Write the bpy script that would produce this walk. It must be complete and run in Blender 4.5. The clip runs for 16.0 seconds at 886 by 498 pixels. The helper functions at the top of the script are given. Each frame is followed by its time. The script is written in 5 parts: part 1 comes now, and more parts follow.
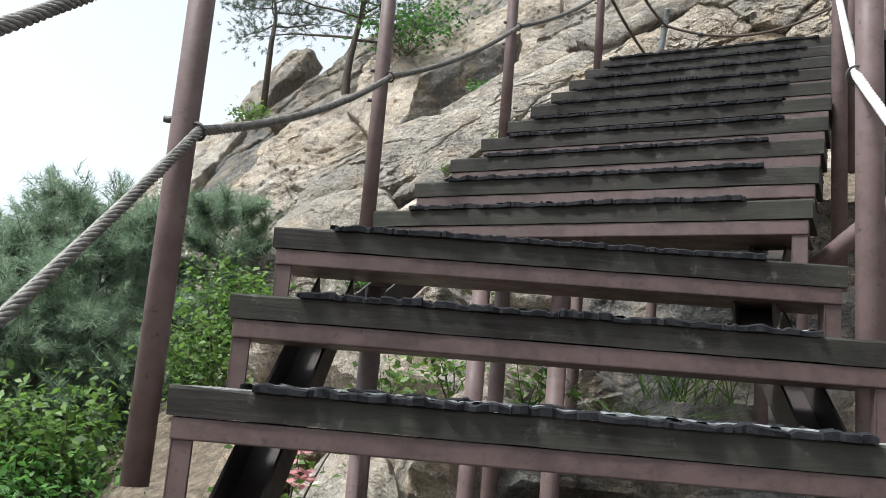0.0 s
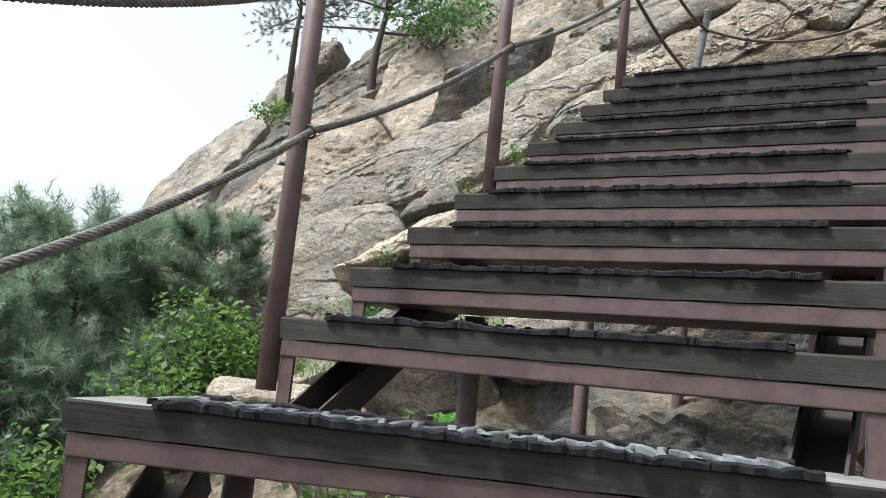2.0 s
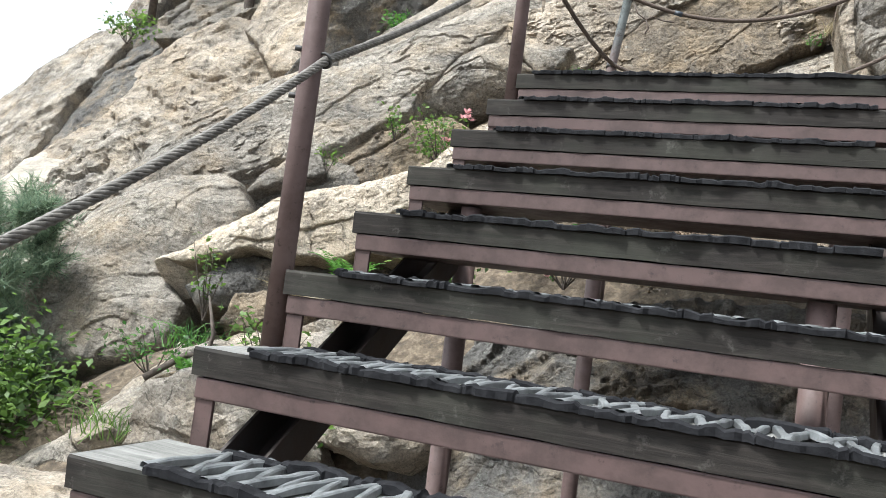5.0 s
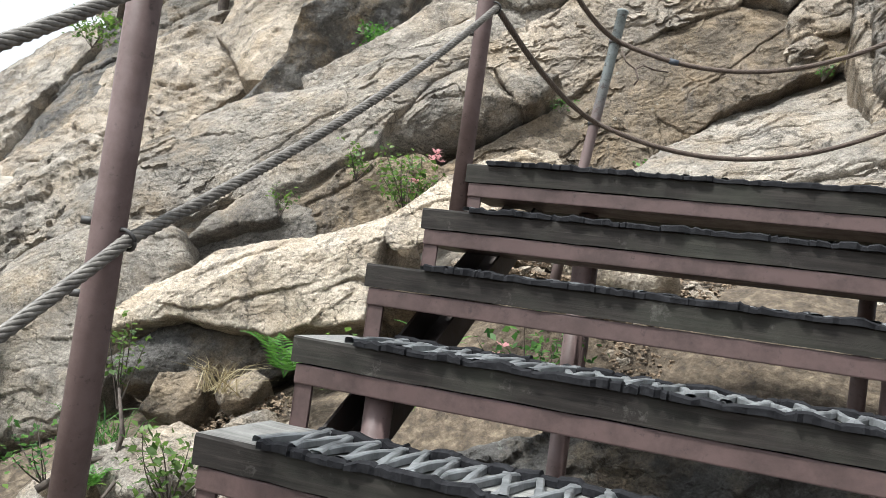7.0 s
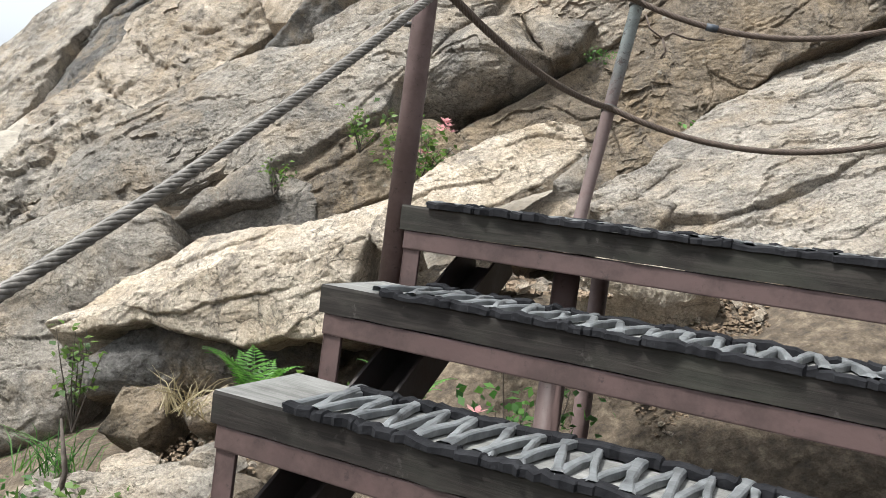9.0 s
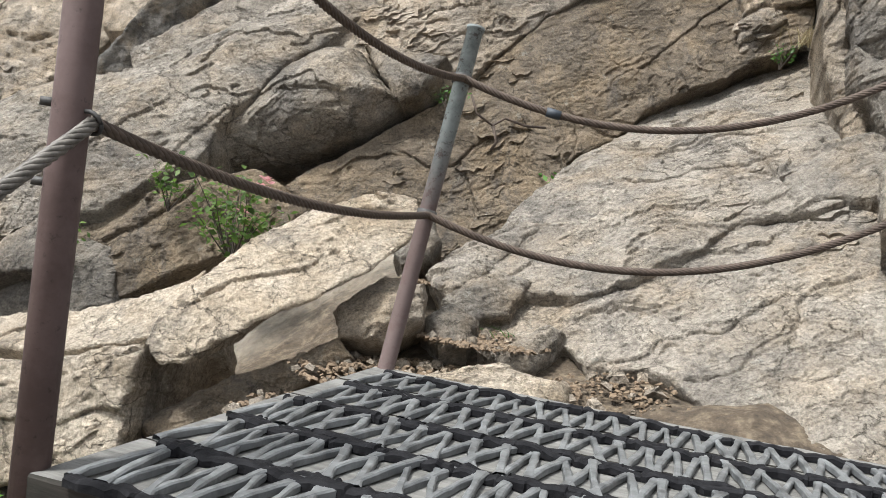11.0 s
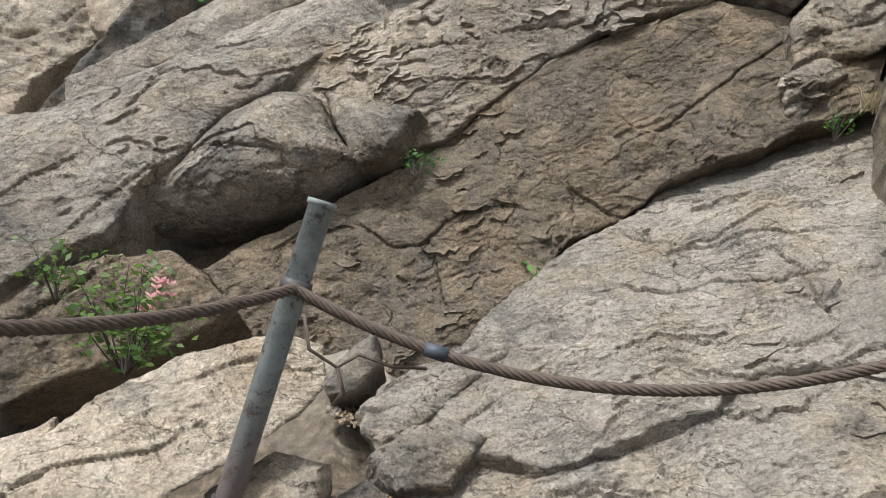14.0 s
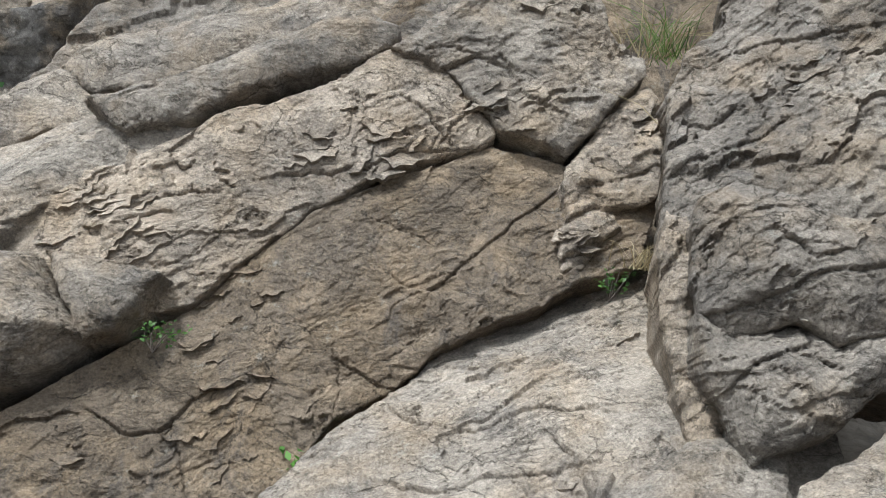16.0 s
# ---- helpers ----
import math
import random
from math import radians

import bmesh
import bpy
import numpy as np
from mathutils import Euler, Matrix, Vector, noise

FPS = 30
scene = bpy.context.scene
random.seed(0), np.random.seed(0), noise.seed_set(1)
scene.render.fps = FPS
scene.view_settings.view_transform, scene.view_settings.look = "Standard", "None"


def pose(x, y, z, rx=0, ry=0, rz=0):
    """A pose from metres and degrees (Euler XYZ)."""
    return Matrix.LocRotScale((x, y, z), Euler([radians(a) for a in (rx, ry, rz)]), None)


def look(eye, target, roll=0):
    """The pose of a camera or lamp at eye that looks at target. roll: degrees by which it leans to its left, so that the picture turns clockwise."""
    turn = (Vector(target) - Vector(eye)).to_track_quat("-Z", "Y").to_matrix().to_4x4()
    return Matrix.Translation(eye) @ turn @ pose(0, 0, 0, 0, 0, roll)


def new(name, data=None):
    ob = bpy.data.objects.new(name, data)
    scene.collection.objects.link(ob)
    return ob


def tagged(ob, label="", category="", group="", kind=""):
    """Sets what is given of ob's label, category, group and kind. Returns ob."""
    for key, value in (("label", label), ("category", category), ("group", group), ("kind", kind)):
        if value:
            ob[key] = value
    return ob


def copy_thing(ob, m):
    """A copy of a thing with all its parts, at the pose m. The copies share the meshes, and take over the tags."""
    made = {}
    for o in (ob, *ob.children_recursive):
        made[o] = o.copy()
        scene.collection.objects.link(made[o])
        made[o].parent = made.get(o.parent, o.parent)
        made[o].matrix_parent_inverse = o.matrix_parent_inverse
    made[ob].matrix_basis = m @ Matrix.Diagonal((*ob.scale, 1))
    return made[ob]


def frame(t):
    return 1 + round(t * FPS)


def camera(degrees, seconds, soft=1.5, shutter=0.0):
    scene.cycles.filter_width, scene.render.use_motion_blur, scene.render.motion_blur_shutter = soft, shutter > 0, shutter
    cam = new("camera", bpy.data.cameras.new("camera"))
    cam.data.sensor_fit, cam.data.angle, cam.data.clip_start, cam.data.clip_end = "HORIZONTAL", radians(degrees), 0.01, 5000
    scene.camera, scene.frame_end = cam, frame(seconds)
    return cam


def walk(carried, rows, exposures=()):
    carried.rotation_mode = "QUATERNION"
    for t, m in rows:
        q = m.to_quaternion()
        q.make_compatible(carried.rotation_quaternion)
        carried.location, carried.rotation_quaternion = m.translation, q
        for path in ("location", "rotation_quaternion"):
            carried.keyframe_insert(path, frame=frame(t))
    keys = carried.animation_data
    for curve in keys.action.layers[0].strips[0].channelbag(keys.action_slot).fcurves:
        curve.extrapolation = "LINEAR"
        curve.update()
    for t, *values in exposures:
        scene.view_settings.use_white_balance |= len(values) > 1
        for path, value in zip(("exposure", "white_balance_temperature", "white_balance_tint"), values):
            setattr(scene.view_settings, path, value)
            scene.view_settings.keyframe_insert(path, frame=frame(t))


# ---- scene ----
cam = camera(55.0, 16.0, soft=0.5)
METRES, EYE = 8.0, 1.5
ROWS = [
    (0.0, 0.0, 0.0, 0.0, -0.82, 9.92, -4.7),
    (0.5, 0.0183, 0.0286, 0.0166, -3.2, 10.41, -5.33),
    (1.0, 0.0204, 0.0527, 0.0345, 1.7, 8.76, -6.8),
    (1.5, 0.0247, 0.0785, 0.0574, 2.39, 9.03, -6.11),
    (2.0, 0.0368, 0.1047, 0.0727, 2.01, 8.67, -5.78),
    (2.5, 0.0363, 0.1282, 0.0892, 3.04, 6.64, -6.79),
    (3.0, 0.0394, 0.1583, 0.1098, -0.01, 6.73, -4.61),
    (3.5, 0.0513, 0.1892, 0.1262, -1.86, 5.2, -3.08),
    (4.0, 0.0613, 0.2178, 0.1479, -0.82, 0.86, -5.57),
    (4.5, 0.0634, 0.2512, 0.1682, -4.57, 3.53, -7.11),
    (7.0, 0.0943, 0.3744, 0.2617, -5.11, 2.84, -7.86),
    (7.5, 0.0994, 0.4013, 0.2758, -5.51, 1.95, -9.14),
    (8.0, 0.1034, 0.4252, 0.2779, 0.02, -0.41, -8.84),
    (8.5, 0.1239, 0.4444, 0.2985, -1.57, -1.62, -6.91),
    (9.0, 0.1407, 0.4661, 0.3191, -0.65, -2.7, -7.53),
    (9.5, 0.1526, 0.4912, 0.3345, -8.41, -0.94, -7.01),
    (12.0, 0.2016, 0.6102, 0.4113, -7.07, -3.41, -8.48),
    (12.5, 0.2109, 0.63, 0.4267, -2.62, -4.07, -9.43),
    (13.0, 0.2169, 0.6503, 0.4446, -4.55, -2.49, -9.45),
    (13.5, 0.2334, 0.6734, 0.454, -5.13, -1.88, -9.29),
    (14.0, 0.2468, 0.6955, 0.4697, -4.87, -4.25, -9.54),
    (14.5, 0.2543, 0.7238, 0.4872, -7.03, -4.83, -8.37),
    (15.0, 0.2706, 0.7374, 0.5011, -9.73, -3.9, -7.68),
    (15.5, 0.2888, 0.748, 0.5187, -12.61, -0.27, -7.81),
    (16.0, 0.2938, 0.752, 0.5335, -16.26, 2.86, -8.37),
]

walk(cam, [(t, pose(METRES * x, METRES * y, EYE + METRES * z, 90 + pitch, roll, yaw)) for t, x, y, z, yaw, pitch, roll in ROWS],
     exposures=[(0.0, 0.94, 5880, 6), (3.5, 0.98, 5880, 6), (4.5, 1.18, 5880, 6), (7.0, 0.98, 5980, 7), (9.5, 0.88, 6080, 8), (12.0, 0.56, 6150, 9), (13.5, 0.52, 6050, 9), (14.5, 0.42, 6000, 9), (15.3, 0.58, 5900, 8), (16.0, 0.66, 5850, 8)])

# ---- light: bright hazy sky, soft high sun ----
SUN_ELEVATION, SUN_AZIMUTH = radians(60), radians(-115)   # azimuth from +y towards +x
world = bpy.data.worlds.new("sky")
scene.world = world
world.use_nodes = True
wn, wl = world.node_tree.nodes, world.node_tree.links
sky = wn.new("ShaderNodeTexSky")
sky.sky_type, sky.sun_disc = "NISHITA", False
sky.sun_elevation, sky.sun_rotation = SUN_ELEVATION, SUN_AZIMUTH
sky.air_density, sky.dust_density, sky.ozone_density = 1.0, 4.0, 1.0
haze = wn.new("ShaderNodeHueSaturation")
haze.inputs["Saturation"].default_value, haze.inputs["Value"].default_value = 0.06, 1.2
wl.new(sky.outputs[0], haze.inputs["Color"])
wl.new(haze.outputs[0], wn["Background"].inputs["Color"])
wn["Background"].inputs["Strength"].default_value = 0.125
sun = new("sun", bpy.data.lights.new("sun", "SUN"))
sun.data.energy, sun.data.angle, sun.data.color = 3.7, radians(8), (1.0, 0.95, 0.87)
_d = Vector((math.sin(SUN_AZIMUTH) * math.cos(SUN_ELEVATION), math.cos(SUN_AZIMUTH) * math.cos(SUN_ELEVATION), math.sin(SUN_ELEVATION)))
sun.matrix_world = look(_d * 60, (0, 0, 0))


# ---- materials ----
class Nodes:
    """Short names for building a node material."""

    def __init__(self, name):
        self.mat = bpy.data.materials.new(name)
        self.mat.use_nodes = True
        self.t = self.mat.node_tree
        self.bsdf = self.t.nodes["Principled BSDF"]

    def add(self, kind, values=None, **props):
        n = self.t.nodes.new(kind)
        for k, v in props.items():
            setattr(n, k, v)
        for k, v in (values or {}).items():
            if isinstance(v, bpy.types.NodeSocket):
                self.t.links.new(v, n.inputs[k])
            else:
                n.inputs[k].default_value = v
        return n

    def place(self, scale=(1, 1, 1), turn=(0, 0, 0), local=False):
        if local:
            src = self.add("ShaderNodeTexCoord").outputs["Object"]
        else:
            src = self.add("ShaderNodeNewGeometry").outputs["Position"]
        return self.add("ShaderNodeMapping", {"Vector": src, "Scale": scale, "Rotation": turn}).outputs[0]

    def noise(self, at, scale, detail=4.0, rough=0.55, warp=0.0):
        return self.add("ShaderNodeTexNoise", {"Vector": at, "Scale": scale, "Detail": detail, "Roughness": rough, "Distortion": warp}).outputs[0]

    def ramp(self, fac, *stops):
        n = self.add("ShaderNodeValToRGB", {"Fac": fac})
        while len(n.color_ramp.elements) < len(stops):
            n.color_ramp.elements.new(0.5)
        for e, (p, c) in zip(n.color_ramp.elements, stops):
            e.position = p
            e.color = (*c, 1) if isinstance(c, tuple) else (c, c, c, 1)
        return n.outputs[0]

    def mix(self, fac, a, b, kind="MIX"):
        n = self.add("ShaderNodeMix", data_type="RGBA", blend_type=kind)
        for sock, v in ((n.inputs[0], fac), (n.inputs[6], a), (n.inputs[7], b)):
            if isinstance(v, bpy.types.NodeSocket):
                self.t.links.new(v, sock)
            else:
                sock.default_value = v if isinstance(v, float) else (*v, 1)
        return n.outputs[2]

    def math(self, op, a, b=0.0, c=0.0):
        return self.add("ShaderNodeMath", {0: a, 1: b, 2: c}, operation=op).outputs[0]

    def bump(self, height, strength, distance, normal=None):
        vals = {"Height": height, "Strength": strength, "Distance": distance}
        if normal is not None:
            vals["Normal"] = normal
        return self.add("ShaderNodeBump", vals).outputs[0]

    def done(self, color, rough=0.8, normal=None, metal=0.0, **more):
        vals = {"Base Color": color, "Roughness": rough, "Metallic": metal, **more}
        if normal is not None:
            vals["Normal"] = normal
        for k, v in vals.items():
            if isinstance(v, bpy.types.NodeSocket):
                self.t.links.new(v, self.bsdf.inputs[k])
            else:
                self.bsdf.inputs[k].default_value = (*v, 1) if isinstance(v, tuple) else v
        return self.mat


STRATA = (radians(0), radians(32), radians(0))


def rock_material(name, light, mid, dark, stain, warm=0.5, flake=1.0):
    """Granite: mineral grain, stains, lichen, hairline cracks, and thin sheets that flake off along the bedding."""
    m = Nodes(name)
    p = m.place()
    wob = m.add("ShaderNodeVectorMath", {0: m.add("ShaderNodeTexNoise", {"Vector": p, "Scale": 2.6, "Detail": 5.0}).outputs[1], 1: (0.3, 0.3, 0.3)}, operation="MULTIPLY").outputs[0]
    pw = m.add("ShaderNodeVectorMath", {0: p, 1: wob}, operation="ADD").outputs[0]
    along = m.add("ShaderNodeMapping", {"Vector": pw, "Rotation": STRATA, "Scale": (1.0, 1.6, 2.6)}).outputs[0]
    big = m.noise(p, 0.7, 5.0, 0.6, 0.3)
    patch = m.noise(along, 1.7, 8.0, 0.68, 0.5)
    grain = m.noise(p, 75.0, 5.0, 0.75)
    mott = m.noise(p, 26.0, 5.0, 0.72)
    col = m.mix(m.ramp(patch, (0.34, 0.0), (0.62, 1.0)), mid, light)
    col = m.mix(m.ramp(big, (0.42, 0.0), (0.60, stain)), col, dark)
    col = m.mix(m.ramp(m.noise(p, 2.3, 5.0, 0.65), (0.45, 0.0), (0.68, warm)), col, (0.36, 0.265, 0.16))
    # dark water marks, and pale lichen
    seep = m.add("ShaderNodeMapping", {"Vector": pw, "Scale": (2.4, 2.4, 0.7)}).outputs[0]
    col = m.mix(m.ramp(m.noise(seep, 1.5, 7.0, 0.72, 0.4), (0.52, 0.0), (0.64, 0.6)), col, (0.095, 0.088, 0.082))
    col = m.mix(m.ramp(m.noise(pw, 5.0, 8.0, 0.75), (0.55, 0.0), (0.66, 0.6)), col, light)
    col = m.mix(m.ramp(m.noise(p, 8.0, 6.0, 0.78), (0.60, 0.0), (0.68, 0.35)), col, (0.40, 0.41, 0.37))
    col = m.mix(0.8, col, m.ramp(mott, (0.30, 0.66), (0.5, 1.0), (0.70, 1.3)), "MULTIPLY")
    col = m.mix(0.8, col, m.ramp(grain, (0.30, 0.45), (0.5, 1.0), (0.70, 1.5)), "MULTIPLY")
    # hairline cracks in some places
    ragged = m.add("ShaderNodeVectorMath", {0: along, 1: m.add("ShaderNodeVectorMath", {0: m.add("ShaderNodeTexNoise", {"Vector": p, "Scale": 9.0, "Detail": 5.0, "Roughness": 0.65}).outputs[1], 1: (0.22, 0.22, 0.22)}, operation="MULTIPLY").outputs[0]}, operation="ADD").outputs[0]
    def web(scale, wide, low, high):
        e = m.add("ShaderNodeTexVoronoi", {"Vector": ragged, "Scale": scale}, feature="DISTANCE_TO_EDGE").outputs["Distance"]
        return m.math("MULTIPLY", m.ramp(e, (0.0, 1.0), (wide, 0.0)), m.ramp(m.noise(p, 1.3 * scale ** 0.5, 3.0, 0.6), (low, 0.0), (high, 1.0)))
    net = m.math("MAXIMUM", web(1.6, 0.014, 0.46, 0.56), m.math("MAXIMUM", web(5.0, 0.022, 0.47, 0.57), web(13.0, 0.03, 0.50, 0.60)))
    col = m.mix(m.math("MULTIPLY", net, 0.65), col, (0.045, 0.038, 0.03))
    # small sheets at their own levels, with broken edges
    def level(scale, low, high):
        c = m.add("ShaderNodeTexVoronoi", {"Vector": ragged, "Scale": scale}, feature="F1").outputs["Color"]
        lev = m.add("ShaderNodeSeparateColor", {"Color": c}).outputs[0]
        return m.math("MULTIPLY", lev, m.ramp(m.noise(pw, 0.9 * scale ** 0.5, 4.0, 0.6), (low, 0.0), (high, 1.0)))
    sheet1 = m.add("ShaderNodeTexWave", {"Vector": along, "Scale": 0.55, "Distortion": 9.0, "Detail": 8.0, "Detail Scale": 1.2, "Detail Roughness": 0.66}, wave_type="BANDS", bands_direction="Z", wave_profile="SAW").outputs["Fac"]
    sheet2 = m.add("ShaderNodeTexWave", {"Vector": along, "Scale": 1.7, "Distortion": 14.0, "Detail": 7.0, "Detail Scale": 1.3, "Detail Roughness": 0.66}, wave_type="BANDS", bands_direction="Z", wave_profile="SAW").outputs["Fac"]
    here = m.ramp(m.noise(pw, 1.1, 4.0, 0.6), (0.47, 0.0), (0.57, 1.0))
    there = m.ramp(m.noise(pw, 1.7, 4.0, 0.6, 0.3), (0.47, 0.0), (0.57, 1.0))
    h = m.math("MULTIPLY_ADD", m.math("MULTIPLY", sheet1, here), 0.7, m.math("MULTIPLY", m.math("MULTIPLY", sheet2, there), 0.45))
    h = m.math("MULTIPLY_ADD", level(3.2, 0.42, 0.55), 0.35, h)
    h = m.math("MULTIPLY_ADD", level(9.0, 0.45, 0.55), 0.22, h)
    h = m.math("MULTIPLY_ADD", m.noise(along, 7.0, 12.0, 0.74), 0.8, h)
    h = m.math("MULTIPLY_ADD", net, -0.45, h)
    # thin shadow at the step of each sheet, painted into the colour
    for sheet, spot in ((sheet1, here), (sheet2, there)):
        lip_shade = m.ramp(sheet, (0.0, 0.3), (0.05, 1.0), (0.96, 1.0), (1.0, 0.4))
        col = m.mix(m.math("MULTIPLY", spot, 0.7), col, m.mix(1.0, col, lip_shade, "MULTIPLY"))
    n1 = m.bump(h, 1.0 * flake, 0.045)
    n2 = m.bump(m.math("MULTIPLY_ADD", grain, 0.6, mott), 0.8, 0.014, n1)
    return m.done(col, 0.88, n2, **{"Specular IOR Level": 0.25})


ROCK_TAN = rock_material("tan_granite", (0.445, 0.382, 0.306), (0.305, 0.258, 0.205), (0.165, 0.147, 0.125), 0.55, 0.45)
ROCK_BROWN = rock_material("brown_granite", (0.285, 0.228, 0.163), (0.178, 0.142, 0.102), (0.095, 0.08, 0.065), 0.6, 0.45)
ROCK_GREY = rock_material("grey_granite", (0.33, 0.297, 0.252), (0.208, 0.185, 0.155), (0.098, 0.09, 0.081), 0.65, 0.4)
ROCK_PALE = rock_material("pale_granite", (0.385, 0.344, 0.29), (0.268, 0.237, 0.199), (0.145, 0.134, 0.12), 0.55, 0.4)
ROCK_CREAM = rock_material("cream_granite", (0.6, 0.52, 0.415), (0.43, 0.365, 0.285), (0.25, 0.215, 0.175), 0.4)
# dark granite; under the stairs and slabs its tone stands in for shade
ROCK_DARK_SHADE = rock_material("dark_shade_granite", (0.19, 0.178, 0.162), (0.115, 0.108, 0.10), (0.055, 0.053, 0.051), 0.7)


def timber_material():
    m = Nodes("weathered_timber")
    p = m.place(local=True)
    jig = m.add("ShaderNodeObjectInfo").outputs["Random"]
    p = m.add("ShaderNodeVectorMath", {0: p, 1: m.add("ShaderNodeCombineXYZ", {0: m.math("MULTIPLY", jig, 37.0), 1: m.math("MULTIPLY", jig, 11.0)}).outputs[0]}, operation="ADD").outputs[0]
    g = m.add("ShaderNodeMapping", {"Vector": p, "Scale": (2.0, 28.0, 34.0)}).outputs[0]
    grain = m.noise(g, 2.0, 7.0, 0.7, 0.6)
    blot = m.noise(p, 3.0, 5.0, 0.65)
    col = m.ramp(grain, (0.25, (0.006, 0.005, 0.004)), (0.5, (0.017, 0.014, 0.012)), (0.75, (0.040, 0.034, 0.029)))
    col = m.mix(m.ramp(blot, (0.45, 0.0), (0.7, 0.6)), col, (0.046, 0.048, 0.037))
    worn = m.ramp(m.noise(p, 11.0, 6.0, 0.75), (0.6, 0.0), (0.72, 0.6))
    col = m.mix(worn, col, (0.12, 0.113, 0.10))
    # upward faces paler: weathered tops, with the sky's sheen put into the colour
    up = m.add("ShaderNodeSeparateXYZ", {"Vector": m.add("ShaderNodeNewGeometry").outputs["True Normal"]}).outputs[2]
    bleach_sheen = m.math("MULTIPLY", m.ramp(up, (0.8, 0.0), (0.97, 1.0)), m.ramp(m.noise(p, 6.0, 5.0, 0.7), (0.3, 0.45), (0.6, 0.95)))
    col = m.mix(bleach_sheen, col, m.ramp(grain, (0.3, (0.11, 0.108, 0.10)), (0.7, (0.27, 0.265, 0.25))))
    nrm = m.bump(grain, 0.3, 0.005)
    return m.done(col, m.ramp(blot, (0.3, 0.7), (0.7, 0.9)), nrm, **{"Specular IOR Level": 0.25})


def painted_steel(name, base, rust):
    m = Nodes(name)
    p = m.place()
    n = m.noise(p, 9.0, 6.0, 0.7)
    col = m.mix(m.ramp(n, (0.42, 0.0), (0.62, 0.7)), base, rust)
    col = m.mix(m.ramp(m.noise(p, 40.0, 4.0, 0.7), (0.6, 0.0), (0.72, 0.75)), col, (0.03, 0.022, 0.02))
    return m.done(col, m.ramp(n, (0.3, 0.45), (0.7, 0.7)), m.bump(m.noise(p, 55.0, 4.0), 0.25, 0.003), **{"Specular IOR Level": 0.3})


def plain(name, low, high, scale=20.0, rough=0.7, relief=0.3, distance=0.004, metal=0.0):
    m = Nodes(name)
    p = m.place()
    n = m.noise(p, scale, 5.0, 0.65)
    return m.done(m.ramp(n, (0.3, low), (0.7, high)), rough, m.bump(n, relief, distance), metal)


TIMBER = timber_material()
STEEL_RED = painted_steel("faded_red_steel", (0.083, 0.054, 0.050), (0.042, 0.028, 0.025))
STEEL_POST = painted_steel("brown_painted_pipe", (0.12, 0.083, 0.078), (0.078, 0.051, 0.046))
# stringer steel, its shade under the treads put into a darker colour
STEEL_SHADE = painted_steel("shaded_steel_channel", (0.035, 0.03, 0.028), (0.05, 0.035, 0.03))


def two_tone_pipe():
    """Grey-green galvanised pipe whose lower half keeps its old red-brown paint."""
    m = Nodes("grey_rusty_pipe")
    p = m.place()
    n = m.noise(p, 14.0, 6.0, 0.75)
    grey = m.ramp(n, (0.3, (0.10, 0.115, 0.115)), (0.6, (0.22, 0.245, 0.24)))
    grey = m.mix(m.ramp(m.noise(p, 34.0, 5.0, 0.8), (0.52, 0.0), (0.62, 0.9)), grey, (0.045, 0.035, 0.03))
    z = m.add("ShaderNodeSeparateXYZ", {"Vector": p}).outputs[2]
    old = m.ramp(m.math("ADD", m.math("MULTIPLY", m.math("SUBTRACT", 4.75, z), 2.2), n), (0.3, 0.0), (0.9, 0.9))
    return m.done(m.mix(old, grey, (0.125, 0.082, 0.075)), 0.6, m.bump(n, 0.4, 0.004))


STEEL_GREY = two_tone_pipe()
# worn dusty grey, lightened further to carry the sky's reflection
RUBBER = plain("worn_sheen_rubber", (0.05, 0.052, 0.054), (0.20, 0.208, 0.21), 14.0, 0.40, 0.5, 0.004)
RUBBER_EDGE = plain("cut_rubber_edge", (0.004, 0.004, 0.005), (0.018, 0.018, 0.02), 30.0, 0.85, 0.8, 0.006)
RUBBER_EDGE.node_tree.nodes["Principled BSDF"].inputs["Specular IOR Level"].default_value = 0.15
WIRE = plain("galvanised_wire", (0.04, 0.035, 0.03), (0.18, 0.165, 0.145), 45.0, 0.55, 0.2, 0.001, 0.2)
WIRE_RUST = plain("rusty_wire", (0.045, 0.032, 0.025), (0.11, 0.08, 0.06), 60.0, 0.7, 0.3, 0.001, 0.2)
WIRE_PALE = plain("pale_sheathed_wire", (0.42, 0.40, 0.38), (0.60, 0.57, 0.54), 40.0, 0.55, 0.3, 0.001)
TAPE = plain("blue_grey_tape", (0.02, 0.026, 0.034), (0.05, 0.06, 0.075), 30.0, 0.6)
CLIP = plain("black_clip", (0.02, 0.02, 0.02), (0.06, 0.055, 0.05), 50.0, 0.6)


# ---- building helpers ----
def part(name, bm, material, parent=None, label=""):
    me = bpy.data.meshes.new(name)
    bm.to_mesh(me)
    bm.free()
    me.materials.append(material)
    ob = new(name, me)
    if parent is not None:
        ob.parent = parent
    return tagged(ob, label)


def mesh_ob(name, verts, faces, material, parent=None, smooth=False):
    me = bpy.data.meshes.new(name)
    me.from_pydata([tuple(v) for v in verts], [], [tuple(f) for f in faces])
    if smooth:
        me.polygons.foreach_set("use_smooth", [True] * len(me.polygons))
    me.materials.append(material)
    ob = new(name, me)
    if parent is not None:
        ob.parent = parent
    return ob


